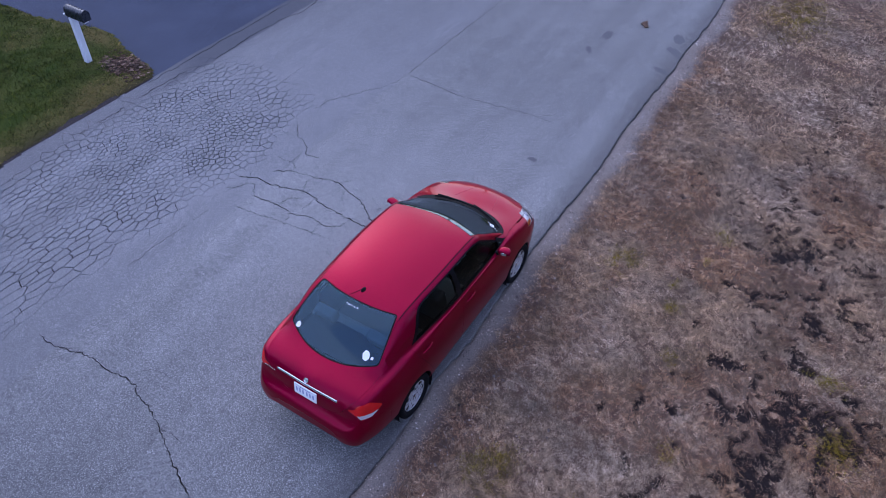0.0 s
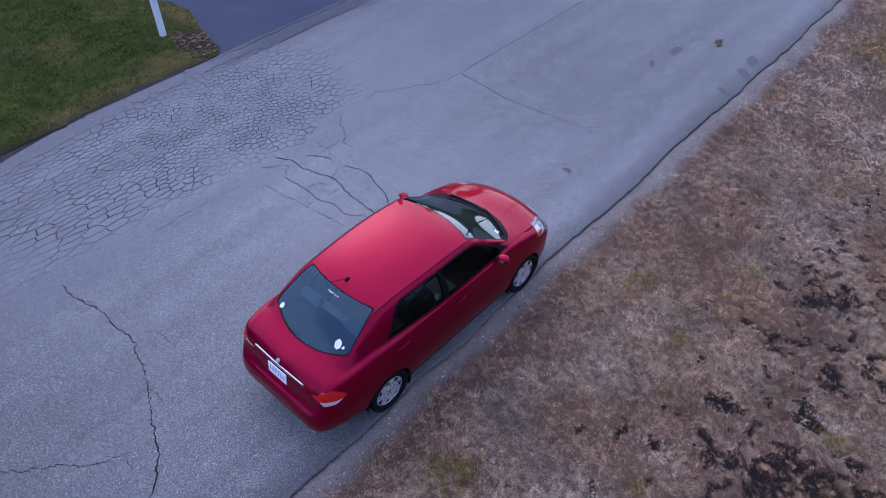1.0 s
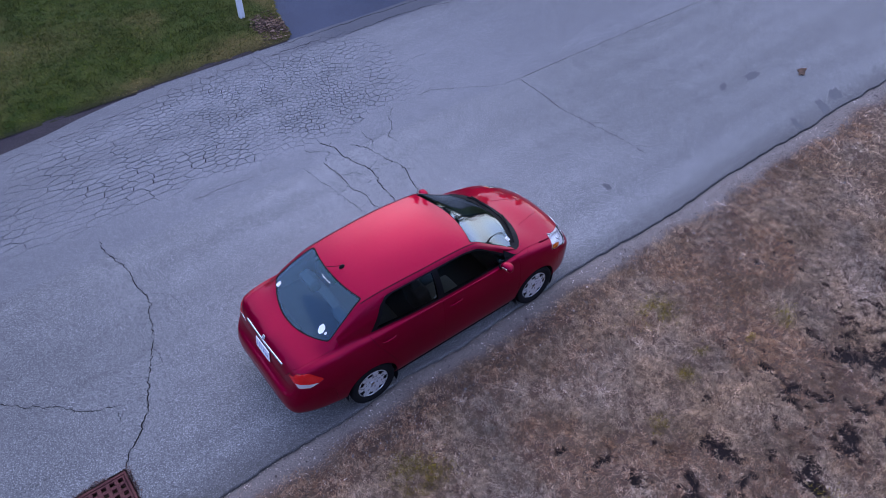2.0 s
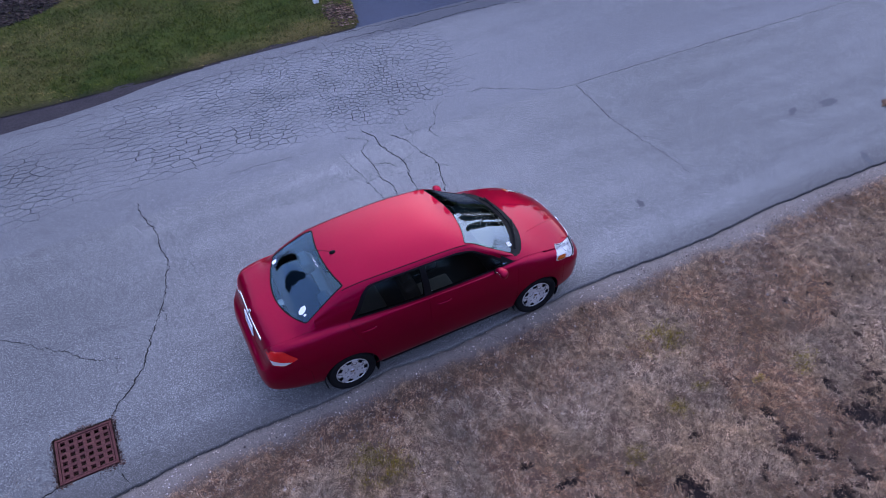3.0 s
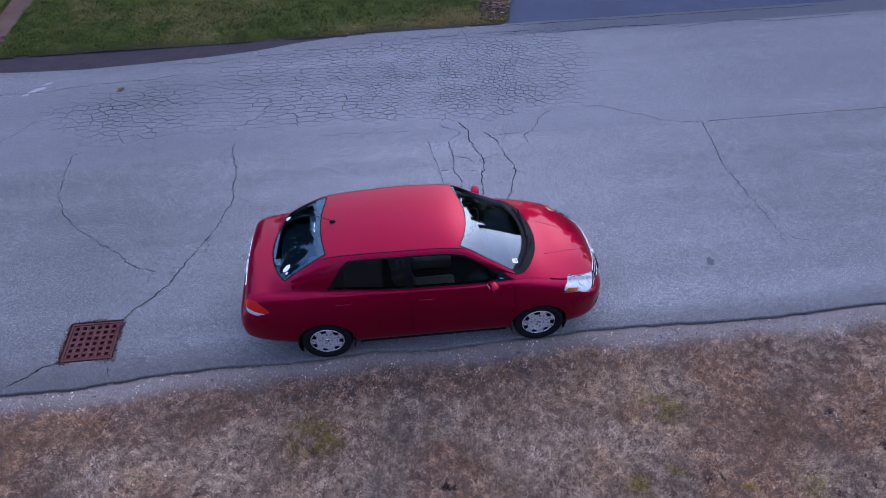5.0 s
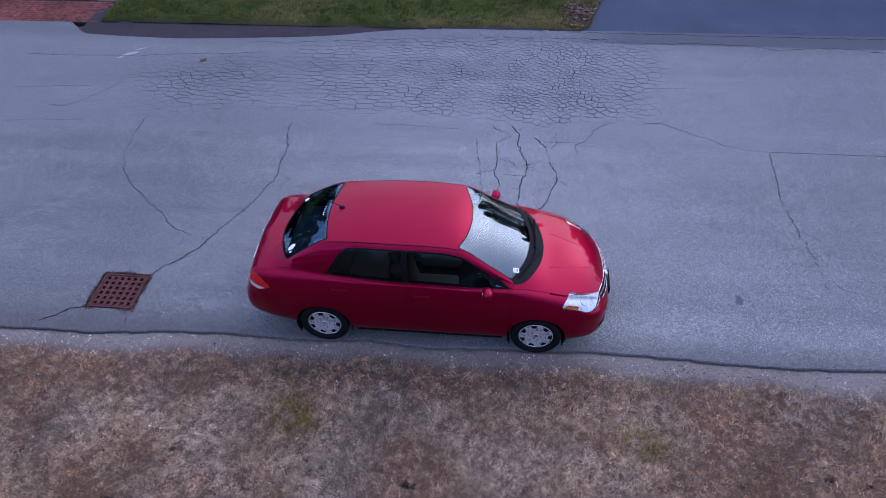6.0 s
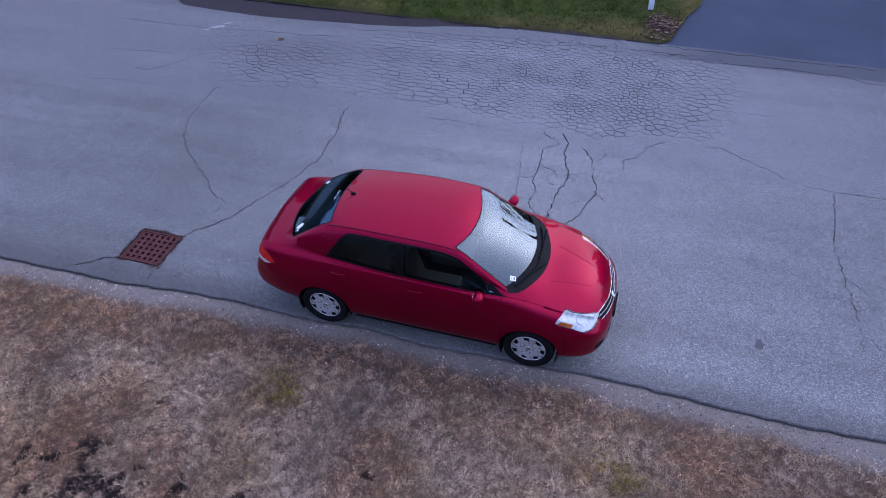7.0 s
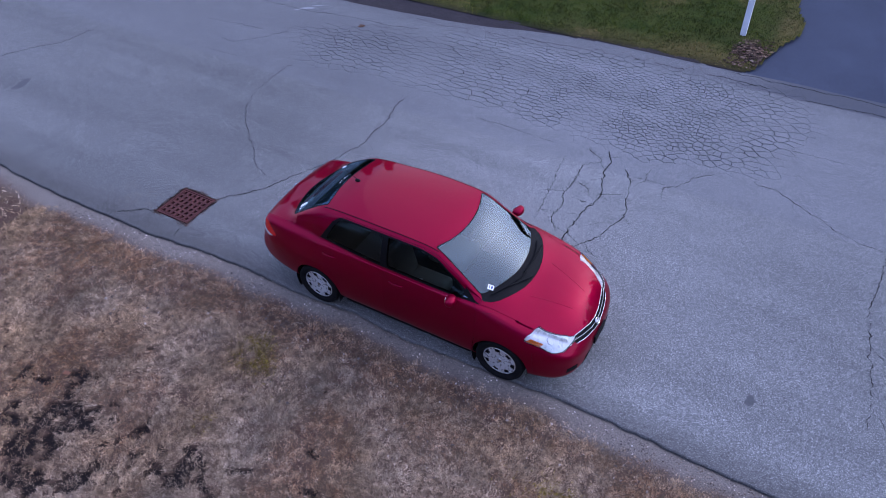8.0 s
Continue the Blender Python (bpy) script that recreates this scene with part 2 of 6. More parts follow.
def lines(x):
    """The ten lines of the half section at x: arrays of y and z."""
    x = np.asarray(x, float)
    w, zb = half_width(x), bottom(x)
    zc, ye, ze = centre_z(x), edge_y(x), edge_z(x)
    cabin = step(-1.9, -1.6, x) * (1 - step(1.05, 1.35, x))
    y, z = [w * .90, w * .975, w, upper_y(x), shoulder_y(x), ye], [zb, zb + .35 * (upper_z(x) - zb) * .55, zb + .62 * (upper_z(x) - zb), upper_z(x), shoulder_z(x), ze]
    for f, gy, gz in ((.86, glass_y, glass_z), (.66, rail_y, rail_z)):
        y.append(ye * f * (1 - cabin) + gy(x) * cabin)
        z.append((zc - (zc - ze) * f ** 2.4) * (1 - cabin) + gz(x) * cabin)
    y.append(y[7] * .52)
    z.append(zc - (zc - z[7]) * .30)
    y.append(y[7] * 0)
    z.append(zc)
    return np.array(y), np.array(z)


def section(x, s):
    """The point of the surface at x and section place s (0 sill to 9 roof centre)."""
    x, s = np.asarray(x, float), np.asarray(s, float)
    y, z = lines(x)
    y = np.concatenate([y, -y[8:9]])
    z = np.concatenate([z, z[8:9]])
    i = np.clip(np.floor(s).astype(int), 0, 8)
    t = s - i
    k = np.arange(x.size)
    def at(a, j):
        return a[np.clip(j, 0, 10), k]
    out = []
    for a in (y, z):
        p0, p1, p2, p3 = at(a, i - 1), at(a, i), at(a, i + 1), at(a, i + 2)
        out.append(.5 * (2 * p1 + (p2 - p0) * t + (2 * p0 - 5 * p1 + 4 * p2 - p3) * t * t + (3 * p1 - p0 - 3 * p2 + p3) * t ** 3))
    on_hood = step(1.42, 1.55, x) * (1 - step(1.85, 2.02, x)) * (s > 5)
    out[1] = out[1] - .005 * on_hood * step(-.03, .03, out[0] - (.40 - .18 * (x - 1.4)))
    return np.stack([x, out[0], out[1]], 1)


def normals(x, s):
    e = 1e-3
    xa, xb = np.clip(x - e, REAR, FRONT), np.clip(x + e, REAR, FRONT)
    sa, sb = np.clip(s - e, 0, 9), np.clip(s + e, 0, 9)
    n = np.cross(section(xb, s) - section(xa, s), section(x, sb) - section(x, sa))
    n /= np.linalg.norm(n, axis=1, keepdims=True) + 1e-12
    p = section(x, s)
    out = p - np.stack([np.clip(x, -1.85, 1.75), 0 * x, 0 * x + .58], 1)
    flip = np.where((n * out).sum(1) < 0, -1, 1)
    return n * flip[:, None]


def s_at_z(x, z):
    """The section place whose height is z."""
    grid = np.linspace(0, 9, 361)
    zz = section(np.full(361, x), grid)[:, 2]
    return float(np.interp(z, np.maximum.accumulate(zz), grid))


def s_at_y(x, y):
    grid = np.linspace(4.2, 9, 241)
    yy = section(np.full(241, x), grid)[:, 1]
    return float(np.interp(-y, np.maximum.accumulate(-yy), grid))


# length along the body, so that the steep ends get as many stations as the rest
_x = np.concatenate([REAR + .12 * np.linspace(0, 1, 400) ** 2, np.linspace(REAR + .12, FRONT - .12, 1200)[1:-1], FRONT - .12 * np.linspace(1, 0, 400) ** 2])
_u = np.concatenate([[0], np.cumsum(np.sqrt(np.diff(_x) ** 2 + (.75 * np.diff(centre_z(_x))) ** 2 + (.75 * np.diff(half_width(_x))) ** 2))])
U_MAX = _u[-1]


def u_of(x):
    return np.interp(x, _x, _u)


def x_of(u):
    return np.interp(u, _u, _x)


S_SCALE = 0.17  # metres of domain for one section place


def dom(points, by):
    """An outline in (x, z), (x, y) or (x, s) as places of the domain, with its edges made fine."""
    out = []
    n = len(points)
    for i in range(n):
        a, b = np.array(points[i], float), np.array(points[(i + 1) % n], float)
        steps = max(1, int(np.ceil(np.linalg.norm((b - a) * (1, 1 if by != "s" else .2)) / .03)))
        for k in range(steps):
            x, q = a + (b - a) * k / steps
            x = min(max(x, REAR), FRONT)
            s = s_at_z(x, q) if by == "z" else s_at_y(x, q) if by == "y" else q
            out.append((float(u_of(x)), s * S_SCALE))
    return out


def rounded(points, r=.05, n=5):
    """Round the corners of an outline."""
    out, m = [], len(points)
    for i in range(m):
        p, a, b = (np.array(points[j % m], float) for j in (i, i - 1, i + 1))
        da, db = np.linalg.norm(a - p), np.linalg.norm(b - p)
        ra, rb = min(r, .45 * da) / da, min(r, .45 * db) / db
        for k in range(n + 1):
            t = k / n
            out.append(tuple((1 - t) ** 2 * (p + (a - p) * ra) + 2 * t * (1 - t) * p + t * t * (p + (b - p) * rb)))
    return out


def inside(poly, pts):
    """Which of the points lie in the outline."""
    poly = np.array(poly)
    x, y = pts[:, 0], pts[:, 1]
    hit = np.zeros(len(pts), bool)
    a, b = poly, np.roll(poly, -1, 0)
    for (x0, y0), (x1, y1) in zip(a, b):
        if y0 == y1:
            continue
        cross = ((y0 > y) != (y1 > y)) & (x < (x1 - x0) * (y - y0) / (y1 - y0) + x0)
        hit ^= cross
    return hit


def arch(cx, r, n=30):
    return [(cx + r * math.cos(a), .30 + r * math.sin(a)) for a in np.linspace(-.35, math.pi + .35, n)]


WHEEL_R, AXLE = .305, 1.30
def screen(top, bottom, grow, corner_top, corner_bottom, side):
    """Half outline of a window across the car: curved edges x(y), carried past the middle."""
    up = [(top(y) - grow, y) for y in np.linspace(-.12, corner_top + abs(grow), 9)]
    down = [(bottom(y) + grow, y) for y in np.linspace(corner_bottom + abs(grow), -.12, 9)]
    return [(float(a), float(b)) for a, b in up] + [(x, y + abs(grow)) for x, y in side] + [(float(a), float(b)) for a, b in down]


def windscreen_outline(grow):
    return screen(lambda y: .485 - .42 * y * y, lambda y: 1.175 - .50 * y * y, grow, .545, .635, [(.6, .575), (.85, .612)])


def backlight_outline(grow):
    return screen(lambda y: -1.25 + .27 * y * y, lambda y: -1.86 + .52 * y * y, -grow, .505, .595, [(-1.45, .56)])


COWL = [(1.12, 0), (1.345, 0), (1.338, .12), (1.315, .25), (1.275, .37), (1.225, .48), (1.165, .58), (1.09, .655), (1.01, .675), (.94, .62)]
PANELS = [  # name, outline, how it is given; the first that holds a place takes it
    ("arch_rear", arch(-AXLE, .345), "z"),
    ("arch_front", arch(AXLE, .345), "z"),
    ("windscreen", rounded(windscreen_outline(0), .035), "y"),
    ("rear_window", rounded(backlight_outline(0), .04), "y"),
    ("front_side_window", rounded([(.93, 5.16), (-.20, 5.16), (-.22, 6.72), (.18, 6.72), (.40, 6.62), (.62, 6.35)], .05), "s"),
    ("rear_side_window", rounded([(-.29, 5.16), (-1.13, 5.16), (-.99, 6.3), (-.93, 6.6), (-.85, 6.72), (-.29, 6.72)], .05), "s"),
    ("window_seal", rounded([(1.0, 5.07), (-1.21, 5.07), (-1.02, 6.45), (-.93, 6.75), (-.85, 6.80), (.2, 6.80), (.44, 6.70), (.68, 6.40)], .04), "s"),
    ("windscreen_seal", rounded(windscreen_outline(.009), .035), "y"),
    ("rear_window_seal", rounded(backlight_outline(.013), .04), "y"),
    ("cowl", COWL, "y"),
    ("headlight", rounded([(1.57, .80), (1.60, .866), (1.66, .888), (1.81, .835), (1.95, .779), (2.037, .727), (2.055, .70), (2.0, .662), (1.896, .676), (1.754, .745)], .016), "z"),
    ("reverse_light", rounded([(-1.95, .855), (-2.06, .875), (-2.178, .895), (-2.163, .832), (-2.05, .82)], .012), "z"),
    ("tail_light", rounded([(-1.88, .885), (-2.03, 1.03), (-2.13, 1.02), (-2.188, .93), (-2.165, .825), (-2.05, .815)], .03), "z"),
    ("grille", [(2.100, 0), (2.092, .13), (2.055, .3), (2.015, .43), (1.995, .49), (2.066, .445), (2.105, .34), (2.128, .234), (2.148, .08), (2.152, 0)], "y"),
    ("hood", [(1.0, 9.0), (2.106, 9.0), (2.10, 8.3), (2.085, 7.4), (2.05, 6.6), (1.985, 5.9), (1.86, 5.35), (1.70, 5.12), (1.0, 5.06)], "s"),
    ("boot_lid", [(-1.6, 9.0), (-2.225, 9.0), (-2.222, 7.6), (-2.205, 6.3), (-2.175, 5.75), (-2.09, 5.45), (-1.9, 5.36), (-1.6, 5.3)], "s"),
    ("front_bumper", [(1.74, -.1), (1.69, .67), (1.75, .72), (1.93, .62), (2.0, .70), (2.06, .71), (2.2, .72), (2.2, .1), (1.74, .1)], "z"),
    ("rear_bumper", [(-1.74, .1), (-1.78, .62), (-1.87, .74), (-2.05, .79), (-2.16, .79), (-2.21, .765), (-2.35, .75), (-2.35, .1)], "z"),
    ("front_door", [(.93, .25), (.985, .60), (.985, .97), (.94, 1.03), (.70, 1.235), (.42, 1.415), (.2, 1.455), (-.245, 1.468), (-.245, .25)], "z"),
    ("rear_door", [(-.245, .25), (-.245, 1.468), (-.85, 1.455), (-.98, 1.42), (-1.06, 1.30), (-1.235, 1.07), (-1.19, .95), (-1.05, .70), (-.93, .45), (-.88, .25)], "z"),
    ("front_fender", [(.93, .20), (.985, .60), (.985, .975), (1.2, .99), (1.75, .90), (1.9, .6), (1.74, .1), (.95, .1)], "z"),
    ("roof_moulding", [(-1.21, 7.06), (-1.21, 7.10), (.41, 7.10), (.41, 7.06)], "s"),
    ("roof", [(-1.4, 7.1), (-1.4, 9.0), (.6, 9.0), (.6, 7.1)], "s"),
    ("body_side", [(REAR, 0), (FRONT, 0), (FRONT, 9), (REAR, 9)], "s"),
]
CENTRE = {"windscreen", "rear_window", "windscreen_seal", "rear_window_seal", "cowl", "hood", "grille", "boot_lid", "front_bumper", "rear_bumper", "roof"}


def body_surface():
    """Triangles of the half surface, each with its panel: places (x, s), triangles, panel index."""
    outlines = [dom(p, by) for _, p, by in PANELS]
    pts, edges = [], []
    for o in outlines:
        base = len(pts)
        pts += [(min(max(u, 0), U_MAX), min(max(q, 0), 9 * S_SCALE)) for u, q in o]
        edges += [(base + i, base + (i + 1) % len(o)) for i in range(len(o))]
    for i, u in enumerate(np.linspace(0, U_MAX, 150)):
        for q in np.linspace(0, 9 * S_SCALE, 46):
            pts.append((float(u), float(q)))
    verts, _, tris, _, _, _ = mathutils.geometry.delaunay_2d_cdt([Vector(p) for p in pts], edges, [], 0, 2e-4)
    v = np.array([tuple(p) for p in verts])
    tri = np.array([t for t in tris if len(t) == 3])
    mid = v[tri].mean(1)
    kind = np.full(len(tri), -1)
    for i in range(len(PANELS) - 1, -1, -1):
        kind[inside(outlines[i], mid)] = i
    return x_of(v[:, 0]), np.clip(v[:, 1] / S_SCALE, 0, 9), tri, kind


def fitted_normals(p, n, across):
    """The normals of one pane, as a smooth low polynomial over it."""
    u, v = p[:, 0] - p[:, 0].mean(), p[:, across] - p[:, across].mean()
    a = np.stack([u ** i * v ** j for i in range(4) for j in range(4 - i)], 1)
    out = a @ np.linalg.lstsq(a, n, rcond=None)[0]
    return out / np.linalg.norm(out, axis=1, keepdims=True)


def eased_normals(n, t, rounds):
    """Normals averaged over their neighbours, so that large panels mirror evenly."""
    e = np.concatenate([t[:, [0, 1]], t[:, [1, 2]], t[:, [2, 0]]])
    e = np.concatenate([e, e[:, ::-1]])
    for _ in range(rounds):
        total = np.zeros_like(n)
        np.add.at(total, e[:, 0], n[e[:, 1]])
        size = np.linalg.norm(total, axis=1, keepdims=True)
        n = np.where(size > 1e-9, .5 * n + .5 * total / np.maximum(size, 1e-9), n)
        n = n / np.linalg.norm(n, axis=1, keepdims=True)
    return n


EASE = {"roof": 45, "hood": 25, "boot_lid": 18}


def panel_mesh(x, s, tri, sides, gap=.0022, flange=.012, lift=0.0, fit=None, ease=0):
    """One panel as a mesh: inset a little all round, edges turned in, exact smooth normals."""
    use, inv = np.unique(tri, return_inverse=True)
    t = inv.reshape(-1, 3)
    p, n = section(x[use], s[use]), normals(x[use], s[use])
    tops, tn, faces, off = [], [], [], 0
    for side in sides:
        f = np.array([1, side, 1])
        tops.append(p * f)
        tn.append(n * f)
        faces.append((t if side > 0 else t[:, ::-1]) + off)
        off += len(p)
    p, n, t = np.concatenate(tops), np.concatenate(tn), np.concatenate(faces)
    if len(sides) == 2:  # weld the centre line
        key = {}
        remap = np.arange(len(p))
        for i in np.nonzero(np.abs(p[:, 1]) < 1e-4)[0]:
            k = (round(p[i, 0], 5), round(p[i, 2], 5))
            remap[i] = key.setdefault(k, i)
        t = remap[t]
        n[np.abs(p[:, 1]) < 1e-4, 1] = 0
    if fit is not None:
        n = fitted_normals(p, n, fit)
    if ease:
        n = eased_normals(n, t, ease)
    # orient by the normals
    fn = np.cross(p[t[:, 1]] - p[t[:, 0]], p[t[:, 2]] - p[t[:, 0]])
    good = np.linalg.norm(fn, axis=1) > 1e-10
    bad = (fn * n[t].mean(1)).sum(1) < 0
    t[bad] = t[bad][:, ::-1]
    t = t[good]
    count = {}
    for a, b, c in t:
        for e in ((a, b), (b, c), (c, a)):
            k = (min(e), max(e))
            count[k] = None if k in count else e
    rim = [e for e in count.values() if e is not None]
    inward = np.zeros_like(p)
    for a, b in rim:
        d = np.cross(n[a] + n[b], p[b] - p[a])
        d /= np.linalg.norm(d) + 1e-12
        inward[a] += d
        inward[b] += d
    length = np.linalg.norm(inward, axis=1, keepdims=True)
    p = p + np.where(length > 1e-6, inward / np.maximum(length, 1e-6), 0) * gap + n * lift
    rim_v = sorted({i for e in rim for i in e})
    low = {i: len(p) + k for k, i in enumerate(rim_v)}
    soft = np.where(length[rim_v] > 1e-6, inward[rim_v] / np.maximum(length[rim_v], 1e-6), 0)
    allp = np.concatenate([p, p[rim_v] - n[rim_v] * flange])
    alln = np.concatenate([n, -soft])
    walls = []
    for a, b in rim:
        walls += [(b, a, low[a]), (b, low[a], low[b])]
    allt = np.concatenate([t, np.array(walls).reshape(-1, 3)]) if walls else t
    used, inv = np.unique(allt, return_inverse=True)
    return allp[used], inv.reshape(-1, 3), alln[used]


def link_panel(name, data, mat, parent, label=""):
    p, t, n = data
    me = bpy.data.meshes.new(name)
    me.from_pydata(p.tolist(), [], t.tolist())
    me.polygons.foreach_set("use_smooth", [True] * len(me.polygons))
    me.materials.append(mat)
    me.normals_split_custom_set_from_vertices([tuple(v) for v in n])
    ob = new(name, me)
    ob.parent = parent
    return tagged(ob, label)


def build_car():
    car = thing("car", "red four-door sedan parked along the road edge, clean and shiny", "car")
    x, s, tri, kind = body_surface()
    looks = {"windscreen": GLASS, "rear_window": REAR_GLASS, "front_side_window": GLASS_DARK, "rear_side_window": GLASS_DARK, "window_seal": BLACK_GLOSS, "windscreen_seal": BLACK_GLOSS, "rear_window_seal": BLACK_GLOSS, "cowl": BLACK_PLASTIC, "headlight": LENS, "tail_light": RED_LENS, "reverse_light": WHITE_LENS, "grille": BLACK_PLASTIC, "roof_moulding": BLACK_PLASTIC}
    labels = {"headlight": "clear headlight lens", "tail_light": "red tail light lens", "reverse_light": "white reversing light lens", "grille": "black front grille", "roof_moulding": "thin black roof moulding", "cowl": "black plastic wiper cowl", "windscreen": "clear curved windscreen glass", "rear_window": "clear curved rear window glass"}
    made = {}
    for i, (name, _, _) in enumerate(PANELS):
        if name.startswith("arch"):
            continue
        mine = tri[kind == i]
        if not len(mine):
            continue
        glass = name in ("windscreen", "rear_window", "front_side_window", "rear_side_window")
        for sides in ([(1, -1)] if name in CENTRE else [(1,), (-1,)]):
            data = panel_mesh(x, s, mine, sides, gap=.0005 if glass or "seal" in name else .0022, flange=.002 if glass else .012, lift=-.003 if glass else 0, fit=None if not glass else 1 if name in CENTRE else 2, ease=EASE.get(name, 0))
            ob = link_panel(name, data, looks.get(name, PAINT), car, labels.get(name, ""))
            made.setdefault(name, []).append(ob)
    # the closing faces of nose and tail
    for x0, way in ((FRONT, 1), (REAR, -1)):
        ss = np.linspace(0, 9, 40)
        half = section(np.full(40, x0), ss)
        ring = np.concatenate([half, (half * (1, -1, 1))[::-1][1:]])
        hub = len(ring)
        co = ring.tolist() + [[x0, 0, float(ring[:, 2].mean())]]
        me = bpy.data.meshes.new("bumper_face")
        me.from_pydata(co, [], [(k, (k + 1) % hub, hub) for k in range(hub)])
        me.materials.append(PAINT)
        me.polygons.foreach_set("use_smooth", [True] * len(me.polygons))
        new("bumper_face", me).parent = car
    # dark inner shell behind the gaps
    solid = [i for i, (n, _, _) in enumerate(PANELS) if n not in ("arch_rear", "arch_front", "windscreen", "rear_window", "front_side_window", "rear_side_window", "headlight")]
    data = panel_mesh(x, s, tri[np.isin(kind, solid)], (1, -1), gap=0, flange=.03, lift=-.011)
    link_panel("inner_shell", data, BLACK_PLASTIC, car, "dark inner body shell")
    return car, made


CAR, CAR_PARTS = build_car()

# ---- ground: noise fields shared by surfaces and grass ----
def field(x, y, scale, seed, octaves=4, gain=.5):
    """Smooth value noise between 0 and 1 over the ground; scale is features per metre."""
    x, y = np.asarray(x, float), np.asarray(y, float)
    out, amp, total = np.zeros_like(x), 1.0, 0.0
    table = np.random.RandomState(seed).rand(256, 256)
    for o in range(octaves):
        a, b = x * scale + 37.3 * o + 500, y * scale + 11.7 * o + 500
        i, j = np.floor(a).astype(int), np.floor(b).astype(int)
        u, v = a - i, b - j
        u, v = u * u * (3 - 2 * u), v * v * (3 - 2 * v)
        i0, i1, j0, j1 = i % 256, (i + 1) % 256, j % 256, (j + 1) % 256
        out += amp * ((table[i0, j0] * (1 - u) + table[i1, j0] * u) * (1 - v) + (table[i0, j1] * (1 - u) + table[i1, j1] * u) * v)
        total += amp
        amp *= gain
        scale *= 2.03
    return out / total


def blob(x, y, cx, cy, rx, ry):
    return np.exp(-(((x - cx) / rx) ** 2 + ((y - cy) / ry) ** 2))


EDGE_S, EDGE_N, LEFT, RIGHT = -.80, 7.62, -14.0, 17.0


def edge_south(x):
    """The broken south edge of the asphalt."""
    x = np.asarray(x, float)
    return EDGE_S - .13 * step(-3.2, -4.6, x) * (1 - step(-7, -9, x)) + .03 * step(.2, 1.6, x) + .04 * np.exp(-((x - 1.9) / .5) ** 2) + .11 * (field(x, x * 0, 1.1, 5, 4) - .5) + .05 * (field(x, x * 0 + 3, 6, 6, 3) - .5)


NORTH_LINE = curve([(-9, 7.2), (-8.3, 7.02), (-6.45, 6.9), (-5.24, 6.95), (-4.05, 7.05), (-2.87, 7.2), (-1.95, 7.42), (-1, 7.57), (0, EDGE_N), (1, EDGE_N + .001)])


def edge_north(x):
    """Where asphalt meets the soil strip and the drive."""
    x = np.asarray(x, float)
    return NORTH_LINE(x) + (EDGE_N - 7.2) * step(-8.3, -9.2, x) + .06 * (field(x, x * 0 + 9, 1.3, 8, 4) - .5)


def edge_lawn(x):
    x = np.asarray(x, float)
    return 7.56 + .06 * step(-2, 0, x) + .07 * (field(x, x * 0 + 5, 2.2, 12, 4) - .5)


# ---- ground materials ----
def tone_along(n, l, pos):
    """How the paving's tone changes along the road: darker to the west, paler by the broken stretch."""
    xyz = n.new("ShaderNodeSeparateXYZ")
    l.new(pos, xyz.inputs[0])
    place = n.new("ShaderNodeMapRange")
    place.inputs["From Min"].default_value, place.inputs["From Max"].default_value = -10.0, 10.0
    l.new(xyz.outputs["X"], place.inputs["Value"])
    return ramp(n, l, place.outputs[0], [(.0, .97), (.27, .87), (.40, 1.17), (.52, 1.36), (.65, 1.25), (.80, 1.02)])


